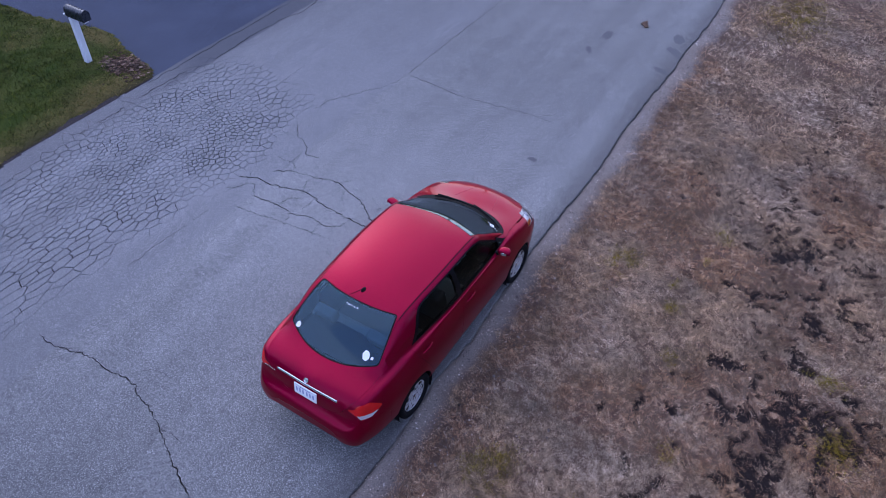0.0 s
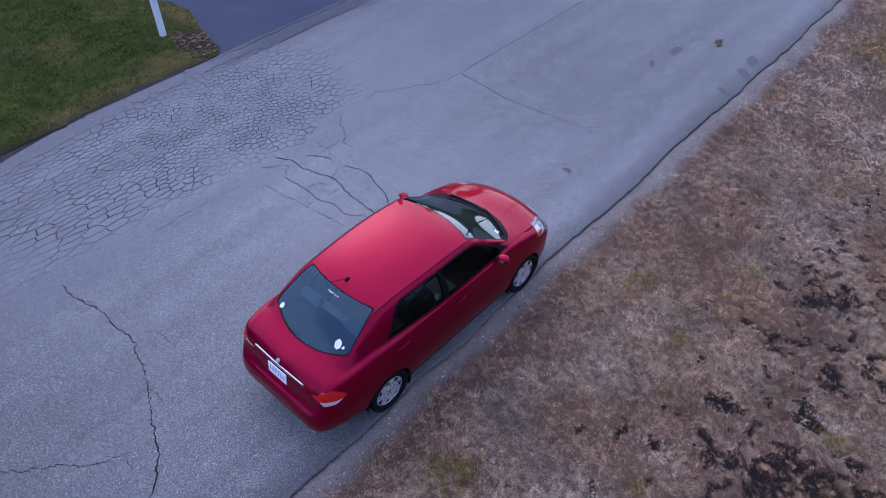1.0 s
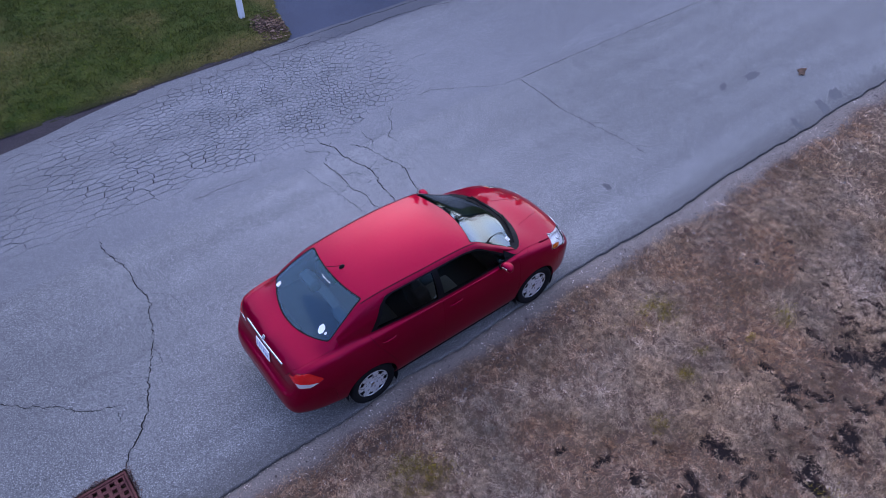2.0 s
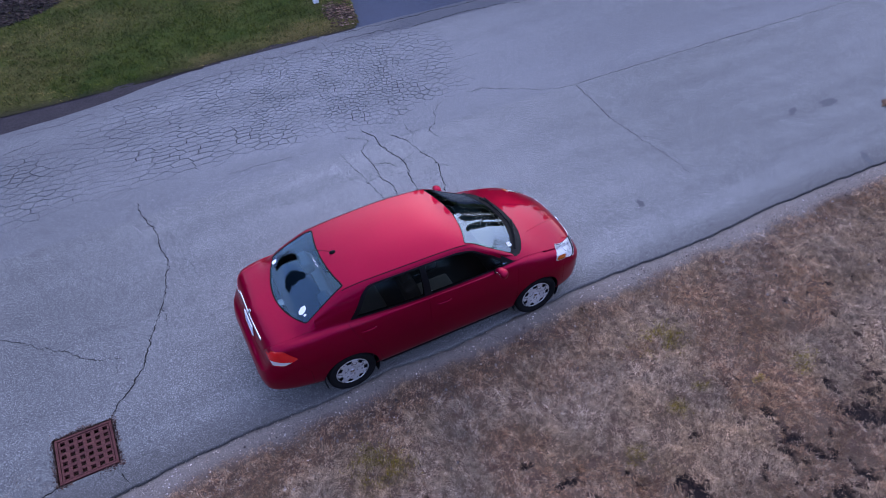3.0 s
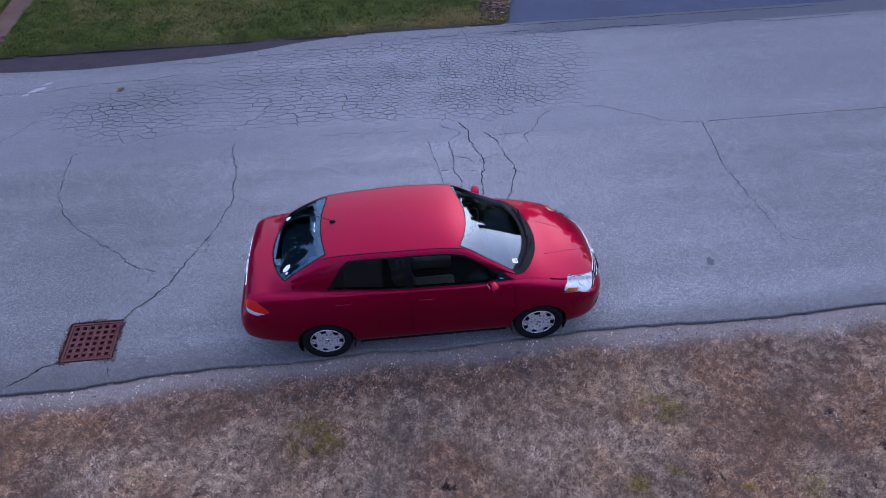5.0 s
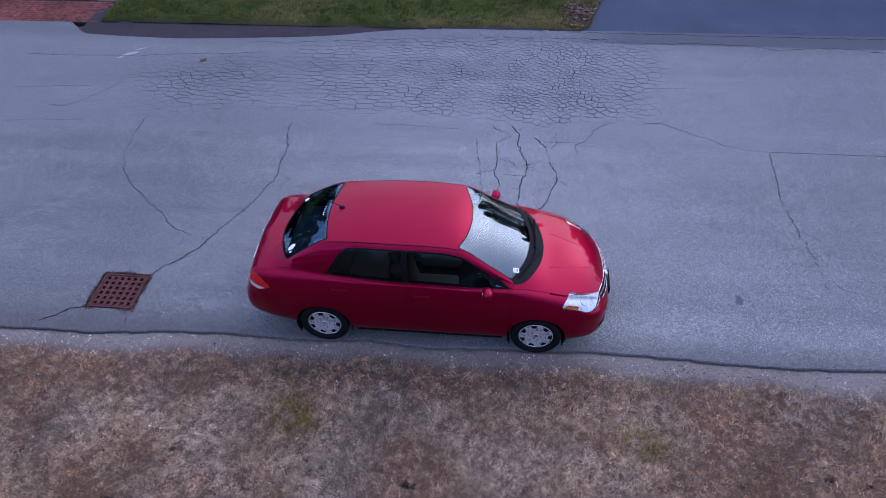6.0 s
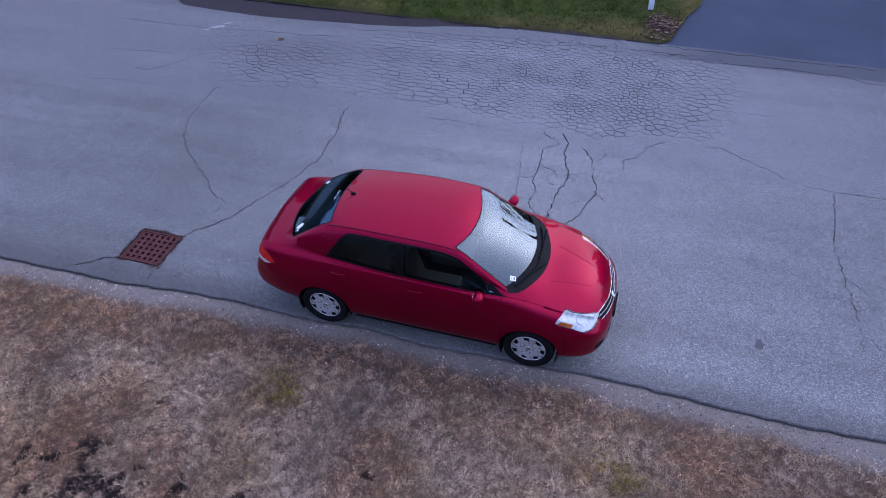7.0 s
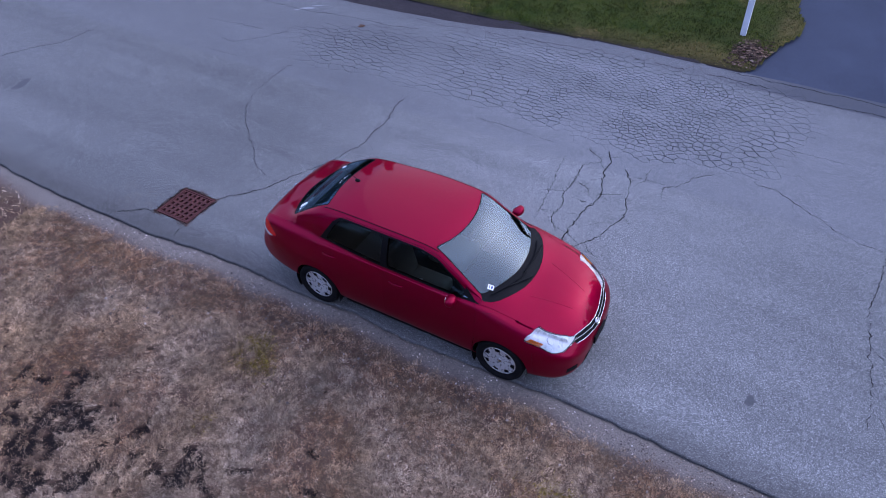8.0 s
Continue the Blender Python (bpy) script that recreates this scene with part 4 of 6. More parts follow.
def build_road():
    pts, edges = [], []
    def loop(poly):
        base = len(pts)
        pts.extend((float(a), float(b)) for a, b in poly)
        edges.extend((base + i, base + (i + 1) % len(poly)) for i in range(len(poly)))
    xs = np.linspace(LEFT, RIGHT, 560)
    outline = list(zip(xs, edge_south(xs))) + list(zip(xs[::-1], edge_north(xs[::-1])))
    loop(outline)
    zone = zone_loops()
    index = {}
    for a, b in zone:
        for p in (a, b):
            if p not in index:
                index[p] = len(pts)
                pts.append(p)
        edges.append((index[a], index[b]))
    g0, g1, g2, g3 = GRATE
    grate = [(g0 - .012, g2 - .012), (g1 + .012, g2 - .012), (g1 + .012, g3 + .012), (g0 - .012, g3 + .012)]
    loop(grate)
    def in_zone(p):
        hit = np.zeros(len(p), bool)
        for (x0, y0), (x1, y1) in zone:
            if y0 != y1:
                hit ^= ((y0 > p[:, 1]) != (y1 > p[:, 1])) & (p[:, 0] < (x1 - x0) * (p[:, 1] - y0) / (y1 - y0) + x0)
        return hit
    ribbons, grooves = [], []
    for seed, (width, bends) in enumerate(CRACKS):
        x, y, w = crack_path(width, bends, seed)
        dx, dy = np.gradient(x), np.gradient(y)
        norm = np.hypot(dx, dy) + 1e-9
        lx, ly, rx, ry = x - dy / norm * w, y + dx / norm * w, x + dy / norm * w, y - dx / norm * w
        both = np.stack([np.concatenate([lx, rx]), np.concatenate([ly, ry])], 1)
        bad = (in_zone(both) | (both[:, 1] < edge_south(both[:, 0]) + .01) | (both[:, 1] > edge_north(both[:, 0]) - .01)).reshape(2, -1).any(0)
        run = []
        for i in range(len(x) + 1):
            if i < len(x) and not bad[i]:
                run.append(i)
                continue
            if len(run) > 2:
                rib = [(lx[k], ly[k]) for k in run] + [(rx[k], ry[k]) for k in run[::-1]]
                loop(rib)
                ribbons.append(rib)
                grooves.append([((lx[k], ly[k]), (x[k], y[k]), (rx[k], ry[k]), w[k]) for k in run])
            run = []
    for gx in np.arange(LEFT + .5, RIGHT, .5):
        for gy in np.arange(-.5, 7.4, .5):
            pts.append((float(gx), float(gy)))
    verts, _, tris, _, _, _ = mathutils.geometry.delaunay_2d_cdt([Vector(p) for p in pts], edges, [], 0, 1e-5)
    v = np.array([tuple(p) for p in verts])
    tri = np.array([t for t in tris if len(t) == 3])
    mid = v[tri].mean(1)
    keep = inside(outline, mid) & ~in_zone(mid) & ~inside(grate, mid)
    for rib in ribbons:
        r = np.array(rib)
        near = (mid[:, 0] > r[:, 0].min()) & (mid[:, 0] < r[:, 0].max()) & (mid[:, 1] > r[:, 1].min()) & (mid[:, 1] < r[:, 1].max())
        idx = np.nonzero(near & keep)[0]
        keep[idx[inside(rib, mid[idx])]] = False
    tri = tri[keep]
    a, b, c = v[tri[:, 0]], v[tri[:, 1]], v[tri[:, 2]]
    turn = (b[:, 0] - a[:, 0]) * (c[:, 1] - a[:, 1]) - (b[:, 1] - a[:, 1]) * (c[:, 0] - a[:, 0])
    tri[turn < 0] = tri[turn < 0][:, ::-1]
    co = [(p[0], p[1], 0.0) for p in v]
    faces = [tuple(int(i) for i in t) for t in tri]
    mats = [0] * len(faces)
    for run in grooves:
        base = len(co)
        for lft, mdl, rgt, w in run:
            co += [(*lft, 0.0), (*mdl, -.012 - 1.2 * w), (*rgt, 0.0)]
        for i in range(len(run) - 1):
            k = base + 3 * i
            faces += [(k, k + 1, k + 4, k + 3), (k + 1, k + 2, k + 5, k + 4)]
            mats += [1, 1]
    # the broken edges: rounded down to the soil
    for side, line in ((-1, edge_south), (1, edge_north)):
        base = len(co)
        for x in xs:
            y = float(line(x))
            co += [(x, y, 0.0), (x, y + side * .012, -.012), (x, y + side * .016, -.09)]
        for i in range(len(xs) - 1):
            k = base + 3 * i
            faces += [(k, k + 3, k + 4, k + 1), (k + 1, k + 4, k + 5, k + 2)]
            mats += [0, 0]
    # the road runs on, out of sight
    for x0, x1 in ((-300, LEFT), (RIGHT, 300)):
        k = len(co)
        co += [(x0, EDGE_S, 0), (x1, EDGE_S, 0), (x1, EDGE_N, 0), (x0, EDGE_N, 0)]
        faces.append((k, k + 1, k + 2, k + 3))
        mats.append(0)
    me = bpy.data.meshes.new("road")
    me.from_pydata(co, [], faces)
    me.materials.append(ASPHALT)
    me.materials.append(CRACK_FILL)
    me.polygons.foreach_set("material_index", mats)
    ob = tagged(new("road", me), "grey worn asphalt road with wandering cracks", kind="structure")
    bed = bpy.data.meshes.new("crack_bed")
    bed.from_pydata([(-8, 3, -.022), (5, 3, -.022), (5, 7.4, -.022), (-8, 7.4, -.022)], [], [(0, 1, 2, 3)])
    bed.materials.append(CRACK_FILL)
    # cut the bed to the broken strip alone
    bed_ob = new("crack_bed", bed)
    bed_ob.parent = ob
    tagged(bed_ob, "dark dirt under the broken asphalt")
    return ob


def cell_mesh(polys):
    """Worn pieces of asphalt: chipped edges, dark gaps between them."""
    co, faces = [], []
    for d, poly in polys:
        n = len(poly)
        cx, cy = sum(p[0] for p in poly) / n, sum(p[1] for p in poly) / n
        tilt = noise.noise_vector((cx * 5, cy * 5, 2.0))
        base = len(co)
        widths = crack_width([p[0] for p in poly], [p[1] for p in poly]).tolist()
        for ring, (extra, z) in enumerate(((0.0, -.022), (0.0, -.0045), (.012, 0.0))):
            for (x, y), w in zip(poly, widths):
                r = math.hypot(cx - x, cy - y) + 1e-9
                if w < 4e-4:
                    pull, low = (0.0 if ring < 2 else .004), (z if ring == 0 else 0.0)
                else:
                    pull, low = min(w * .9 + extra * min(1, w / .003), r * .5), z * min(1, w / .003) if ring == 1 else z
                lift = (tilt.x * (x - cx) + tilt.y * (y - cy)) * .02 * d if w >= 4e-4 else 0
                co.append((x + (cx - x) / r * pull, y + (cy - y) / r * pull, low + lift))
        for ring in (0, 1):
            for k in range(n):
                a, b = base + ring * n + k, base + ring * n + (k + 1) % n
                faces.append((a, b, b + n, a + n))
        faces.append(tuple(base + 2 * n + k for k in range(n)))
    return co, faces


ROAD = build_road()

# ---- ground sheets ----
def sheet(name, xs, ys, height, masks, mat, keep=None):
    """A gently uneven sheet of ground; masks are fields stored on it."""
    gx, gy = np.meshgrid(xs, ys, indexing="ij")
    z = height(gx, gy)
    nx, ny = gx.shape
    co = np.stack([gx, gy, z], -1).reshape(-1, 3)
    i = np.arange(nx * ny).reshape(nx, ny)
    f = np.stack([i[:-1, :-1], i[1:, :-1], i[1:, 1:], i[:-1, 1:]], -1).reshape(-1, 4)
    if keep is not None:
        m = co[f].mean(1)
        f = f[keep(m[:, 0], m[:, 1])]
    me = bpy.data.meshes.new(name)
    me.from_pydata(co.tolist(), [], f.tolist())
    me.polygons.foreach_set("use_smooth", [True] * len(me.polygons))
    for key, fn in masks.items():
        a = me.attributes.new(key, "FLOAT", "POINT")
        a.data.foreach_set("value", np.clip(fn(gx, gy), 0, 1).astype(np.float32).ravel())
    me.materials.append(mat)
    return new(name, me)


def verge_height(x, y):
    d = edge_south(x) - y
    return -.030 - .02 * np.exp(-(d / .025) ** 2) + .025 * step(.3, 1.6, d) + .05 * (field(x, y, 1.2, 41, 4) - .5) * step(.15, 1.2, d) + .035 * (field(x, y, 7, 42, 3) - .5) * step(.1, .5, d) - .035 * verge_bare(x, y)


# the largest bare spots: place and reach, west and east of the middle
BARE_WEST = [(-3.12, -3.18, .17), (-2.56, -3.65, .25), (-2.25, -3.5, .15), (-3.66, -3.62, .14), (-3.5, -3.9, .12), (-3.04, -3.72, .11), (-3.0, -3.97, .2), (-1.94, -3.45, .13), (-1.56, -3.45, .11), (-1.14, -3.42, .17), (-1.48, -3.75, .16), (-1.96, -4.03, .13), (-2.85, -4.3, .2), (-2.5, -4.12, .2), (-2.1, -4.21, .18), (-2.47, -4.5, .18), (-1.09, -3.7, .14), (-1.29, -3.05, .13), (-.5, -3.26, .1), (-.05, -2.78, .1), (-.83, -3.5, .16)]
BARE_EAST = [(2.21, -3.43, .17), (1.85, -3.82, .17), (2.04, -4.74, .27), (1.46, -4.73, .2), (.98, -4.68, .3), (.68, -4.6, .22), (2.89, -4.66, .22), (4.48, -3.71, .18), (3.85, -4.0, .18), (1.19, -5.14, .22), (.87, -5.39, .26), (.05, -4.58, .3), (.4, -3.32, .2), (.45, -3.6, .15), (.3, -4.0, .15), (4.13, -3.86, .2), (4.13, -4.3, .24), (1.4, -3.8, .16), (3.4, -4.98, .2), (2.97, -5.3, .26), (1.4, -5.5, .26), (.52, -5.11, .22), (2.9, -3.46, .12)]


def verge_bare(x, y):
    """Black bare patches in the dry grass, thick away from the road."""
    where = .9 * blob(x, y, 1.2, -4.7, 2.6, 1.3) + .75 * blob(x, y, 4.6, -4.1, 1.3, .8) + .85 * blob(x, y, -2.9, -4.0, 1.7, 1.0) + .35 * step(-3.0, -4.2, y) + .25 * blob(x, y, 6, -3, 3, 1.5)
    spots = sum(blob(x, y, a, b, r, r * .85) for a, b, r in BARE_WEST + BARE_EAST)
    n = field(x, y, 5.2, 43, 5, .74)
    return step(-.012, .022, n + .19 * np.clip(spots, 0, 1) - (.735 - .125 * np.clip(where, 0, 1.1) + .07 * step(-2.7, -1.7, y) + .3 * step(-6.1, -6.5, y) + .3 * step(-6.3, -7.0, x)))


def verge_gravel(x, y):
    d = edge_south(x) - y
    return np.clip(step(.46, .14, d + .35 * (field(x, y, 1.7, 44, 4) - .5)), 0, 1)


def verge_green(x, y):
    return np.clip(sum(blob(x, y, *q) for q in ((-1.5, -1.8, .14, .14), (-1.38, -2.02, .22, .17), (-1.32, -3.0, .1, .1), (2.44, -2.8, .08, .07), (1.97, -2.88, .1, .07), (3.9, -3.05, .15, .09), (3.75, -3.2, .08, .07), (3.16, -3.06, .07, .05), (2.5, -1.98, .28, .19), (1.9, -5.0, .12, .2), (.95, -5.3, .25, .18), (1.17, -3.17, .12, .1), (2.01, -2.93, .1, .09), (-3.93, -3.04, .12, .08), (-1.6, -1.9, .13, .16), (12, -2.4, .9, .5), (-.2, -3.6, .12, .1))), 0, 1) * step(.25, .5, field(x, y, 6, 48, 3))


def verge_strip(x, y):
    """The damp red-brown strip of bare dirt beside the gravel."""
    d = edge_south(x) - y
    return np.exp(-((d - .50) / .20) ** 2) * step(-4.0, -2.2, x) * (1 - .55 * step(1.2, 2.6, x)) * step(.3, .6, field(x, y, 3, 47, 4))


def verge_russet(x, y):
    """Warm brown grass in drifts, and the red-brown strip along the gravel."""
    d = edge_south(x) - y
    strip = np.exp(-((d - .52) / .16) ** 2) * step(-4.5, -2.5, x) * (1 - .4 * step(1.5, 3, x))
    drift = sum(blob(x, y, *q) for q in ((.1, -1.5, .45, .2), (1.0, -1.95, .6, .3), (-.1, -2.4, .35, .3), (-1.7, -1.35, .3, .15), (4.6, -1.65, .45, .2), (-3.2, -1.6, .8, .25), (8.5, -1.2, 1.2, .3)))
    return np.clip(strip + .8 * drift + 1.2 * step(.46, .66, field(x, y, .9, 46, 4)), 0, 1)


def lawn_keep(x, y):
    """Inside the lawn: north of the soil strip, west of the drive's curved corner."""
    corner = np.interp(y, [7.5, 7.85, 8.3, 9.0, 9.5, 10.2, 11.5, 13, 40], [2.1, 2.36, 2.45, 2.62, 2.78, 2.76, 2.42, 2.3, 2.3])
    return (y > edge_lawn(x)) & (x < corner + .12 * (field(y, y * 0, 1.5, 55, 3) - .5)) & (x > -8.35 + .1 * field(y, y * 0, 3, 52, 2))


def lawn_bare(x, y):
    bed = (((x + 5.3) / 2.3) ** 2 + ((y - 12.5) / 1.45) ** 2 < 1 + .15 * (field(x, y, 2, 57, 3) - .5))
    return np.maximum(bed * 1.0, step(.25, .0, y - edge_lawn(x)) * .7)


def lawn_height(x, y):
    return .015 + .045 * step(0, .35, y - edge_lawn(x)) + .05 * (field(x, y, .8, 58, 4) - .5)


def lawn_dry(x, y):
    near = blob(x, y, 1.3, 7.95, .8, .45) + 1.1 * blob(x, y, 2.6, 9.1, .22, .9) + .9 * step(.8, .1, y - edge_lawn(x)) * step(-2.5, -.5, x) + .8 * blob(x, y, -3.2, 10.3, 2.0, .8) + .7 * blob(x, y, 2.5, 10.8, .35, 1.2)
    return np.clip(.7 * near + .5 * step(.56, .78, field(x, y, 1.1, 59, 4)), 0, 1)


ground = tagged(part("ground", box(-400, 400, -400, 400, -1.2, -.10), VERGE_GROUND), "flat dry ground running to the horizon", kind="structure")
# last term of bare: the edge gap's shadow, painted in with the soil colour
VERGE = tagged(sheet("verge", np.concatenate([np.arange(-16, -6.6, .08), np.arange(-6.6, 8, .032), np.arange(8, 22, .1)]), np.concatenate([np.arange(-14, -6.5, .25), np.arange(-6.5, -1.2, .034), np.arange(-1.2, -.62, .02)]), verge_height, {"bare": lambda x, y: np.clip(verge_bare(x, y) + .32 * verge_strip(x, y) + .5 * np.exp(-((edge_south(x) - y - .01) / .03) ** 2) * step(.32, .5, field(x, y, 2.5, 49, 3)), 0, 1), "third": lambda x, y: verge_gravel(x, y)}, VERGE_GROUND, lambda x, y: y < edge_south(x) + .03), "verge of matted dry grass over dark soil", kind="structure")
SOIL_STRIP = tagged(sheet("soil_strip", np.arange(-8.6, 2.6, .06), np.arange(6.7, 8.2, .04), lambda x, y: -.012 + .012 * (field(x, y, 6, 70, 3) - .5) + .02 * step(7.3, 7.7, y), {"bare": lambda x, y: x * 0 + .5, "third": lambda x, y: x * 0}, DAMP_SOIL, lambda x, y: (y > edge_north(x) - .03) & (x < 2.15)), "dark damp soil strip beside the lawn", kind="structure")
LAWN = tagged(sheet("lawn", np.arange(-9, 3.6, .07), np.concatenate([np.arange(7.4, 14, .07), np.arange(14, 40, 1.0)]), lawn_height, {"bare": lawn_bare, "third": lawn_dry}, LAWN_GROUND, lawn_keep), "green lawn with dry yellow patches", kind="structure")
DRIVEWAY = tagged(part("driveway", box(1.6, 10.5, 7.55, 42, -.4, -.006), DRIVE), "dark blue-grey sealed asphalt driveway", kind="structure")
tagged(part("lawn_far", box(10.5, 120, 7.7, 120, -.4, .0), LAWN_GROUND), "lawn beyond the driveway", kind="structure")
tagged(part("lawn_west", box(-120, -9.0, 8.6, 120, -.4, .0), LAWN_GROUND), "lawn beyond the brick strip", kind="structure")


def blades(name, x, y, z, length, width, lift, mat, label, seed):
    """A great many single blades of grass in one mesh."""
    rng = np.random.RandomState(seed)
    n = len(x)
    a = rng.uniform(0, 2 * np.pi, n)
    up = lift * (.35 + .9 * rng.rand(n))
    length = length * (.5 + rng.rand(n))
    dx, dy, dz = np.cos(a) * np.cos(up), np.sin(a) * np.cos(up), np.sin(up)
    sx, sy = -np.sin(a) * width * .5, np.cos(a) * width * .5
    root = np.stack([x, y, z], 1)
    tip = root + np.stack([dx, dy, dz], 1) * length[:, None]
    side = np.stack([sx, sy, rng.uniform(-.5, .5, n) * width], 1)
    co = np.stack([root - side, root + side, tip], 1).reshape(-1, 3)
    me = bpy.data.meshes.new(name)
    me.vertices.add(len(co))
    me.vertices.foreach_set("co", co.astype(np.float32).ravel())
    me.loops.add(3 * n)
    me.loops.foreach_set("vertex_index", np.arange(3 * n, dtype=np.int32))
    me.polygons.add(n)
    me.polygons.foreach_set("loop_start", np.arange(0, 3 * n, 3, dtype=np.int32))
    me.update(calc_edges=True)
    me.materials.append(mat)
    return tagged(new(name, me), label, "grass", kind="stuff")


def scatter(n, x0, x1, y0, y1, chance, seed):
    rng = np.random.RandomState(seed)
    x, y = rng.uniform(x0, x1, n), rng.uniform(y0, y1, n)
    ok = rng.rand(n) < chance(x, y)
    return x[ok], y[ok]


def tufts(x, y, many, spread, seed):
    """Turn places into tufts of several blades each."""
    rng = np.random.RandomState(seed)
    a, r = rng.uniform(0, 2 * np.pi, (len(x), many)), spread * np.sqrt(rng.rand(len(x), many))
    return (x[:, None] + r * np.cos(a)).ravel(), (y[:, None] + r * np.sin(a)).ravel()


def thatch(x, y):
    tuft = step(.30, .62, field(x, y, 9, 71, 3))
    d = edge_south(x) - y
    return (1 - .86 * verge_bare(x, y)) * (1 - .93 * verge_gravel(x, y)) * (.45 + .55 * tuft) * step(.18, .45, d) * (1 - .5 * verge_strip(x, y))


x, y = tufts(*scatter(150000, -6.5, 7, -6.4, -1.0, lambda x, y: thatch(x, y) * (1 - .75 * verge_russet(x, y)), 72), 15, .04, 720)
blades("dry_grass", x, y, verge_height(x, y) - .004, .034, .0052, .75, STRAW, "pale matted dry grass on the verge", 73)
x, y = scatter(240000, 7, 17, -6.5, -.95, lambda x, y: thatch(x, y) * (1 - .6 * verge_russet(x, y)), 74)
blades("dry_grass", x, y, verge_height(x, y) - .004, .06, .010, .55, STRAW, "pale matted dry grass on the verge", 75)
x, y = scatter(150000, -14, 17, -14, -1.0, lambda x, y: thatch(x, y) * np.clip(step(-6.0, -6.4, y) + step(-6.1, -6.5, x), 0, 1), 740)
blades("dry_grass", x, y, verge_height(x, y) - .004, .075, .017, .55, STRAW, "pale matted dry grass on the verge", 750)
x, y = tufts(*scatter(90000, -6.5, 9, -6.0, -1.0, lambda x, y: thatch(x, y) * verge_russet(x, y), 76), 13, .036, 760)
blades("brown_grass", x, y, verge_height(x, y) - .004, .032, .0052, .75, RUSSET, "brown dead grass in drifts", 77)
x, y = scatter(550000, -3, 14, -6, -1.2, lambda x, y: verge_green(x, y), 78)
blades("moss_tufts", x, y, verge_height(x, y) + .006, .036, .0065, .9, MOSS, "yellow-green moss tufts among dry grass", 79)
x, y = scatter(190000, -8.4, 3, 7.5, 13.8, lambda x, y: lawn_keep(x, y) * (1 - .8 * lawn_bare(x, y)) * (1 - .65 * lawn_dry(x, y)) * (.35 + .65 * step(.35, .6, field(x, y, 5, 80, 3))), 81)
blades("lawn_grass", x, y, lawn_height(x, y) - .005, .06, .009, .8, GREEN, "short green lawn grass", 82)
x, y = scatter(110000, -8.4, 3, 7.5, 13.8, lambda x, y: lawn_keep(x, y) * (1 - .85 * lawn_bare(x, y)) * lawn_dry(x, y), 83)
blades("dry_lawn_grass", x, y, lawn_height(x, y) - .005, .06, .009, .6, DRYGREEN, "yellow dry grass in the lawn", 84)


def chips(name, x, y, z, size, mat, label, category, seed, flat=.35):
    """Loose stones or chips: little uneven wedges in one mesh."""
    rng = np.random.RandomState(seed)
    n = len(x)
    base = np.array([(-1, -1, 0), (1, -1, 0), (1, 1, 0), (-1, 1, 0), (-.6, -.6, 1), (.6, -.6, 1), (.6, .6, 1), (-.6, .6, 1)], float)
    co = base[None] * (1 + .35 * rng.uniform(-1, 1, (n, 8, 3)))
    s = size * (.5 + rng.rand(n) ** 2 * 1.6)
    co = co * np.stack([s, s * (.5 + .5 * rng.rand(n)), s * flat * 2], 1)[:, None] * .5
    a = rng.uniform(0, 2 * np.pi, n)
    c, t = np.cos(a)[:, None], np.sin(a)[:, None]
    co = np.stack([co[..., 0] * c - co[..., 1] * t, co[..., 0] * t + co[..., 1] * c, co[..., 2]], -1) + np.stack([x, y, z], 1)[:, None]
    q = np.array([(0, 1, 5, 4), (1, 2, 6, 5), (2, 3, 7, 6), (3, 0, 4, 7), (4, 5, 6, 7)])
    f = (np.arange(n)[:, None, None] * 8 + q[None]).reshape(-1, 4)
    me = bpy.data.meshes.new(name)
    me.from_pydata(co.reshape(-1, 3).tolist(), [], f.tolist())
    me.materials.append(mat)
    return tagged(new(name, me), label, category, kind="stuff")


x, y = scatter(60000, -6, 12, -2.2, -.82, lambda x, y: verge_gravel(x, y) * .75 + .10 + .35 * verge_strip(x, y), 85)
chips("gravel", x, y, verge_height(x, y) - .002, .0095, GRAVEL, "fine grey gravel along the asphalt edge", "gravel", 86, .5)
x, y = scatter(620, -4, 8, -2.4, -.9, lambda x, y: .3 + .5 * blob(x, y, 2.0, -1.35, 1.0, .35), 87)
chips("pebbles", x, y, verge_height(x, y), .018, GRAVEL, "scattered pale pebbles in the dirt", "pebble", 88, .6)
x, y = scatter(4200, 1.2, 2.7, 7.7, 9.4, lambda x, y: np.clip(1.4 * blob(x, y, 2.12, 8.3, .30, .40), 0, 1) * lawn_keep(x, y), 89)
chips("dead_leaves", x, y, .05 + .07 * np.random.RandomState(1).rand(len(x)) * blob(x, y, 2.12, 8.3, .3, .4), .042, LEAVES, "heap of brown dead leaves at the mailbox", "leaves", 90, .12)
x, y = scatter(5000, -8, -2.6, 10.8, 14, lambda x, y: lawn_bare(x, y), 91)
MULCH = mat_leafy("mulch", [(0, (.012, .009, .009)), (.6, (.028, .020, .019)), (1, (.05, .036, .032))])
chips("mulch", x, y, lawn_height(x, y), .06, MULCH, "dark bark mulch in a planting bed", "mulch", 92, .3)

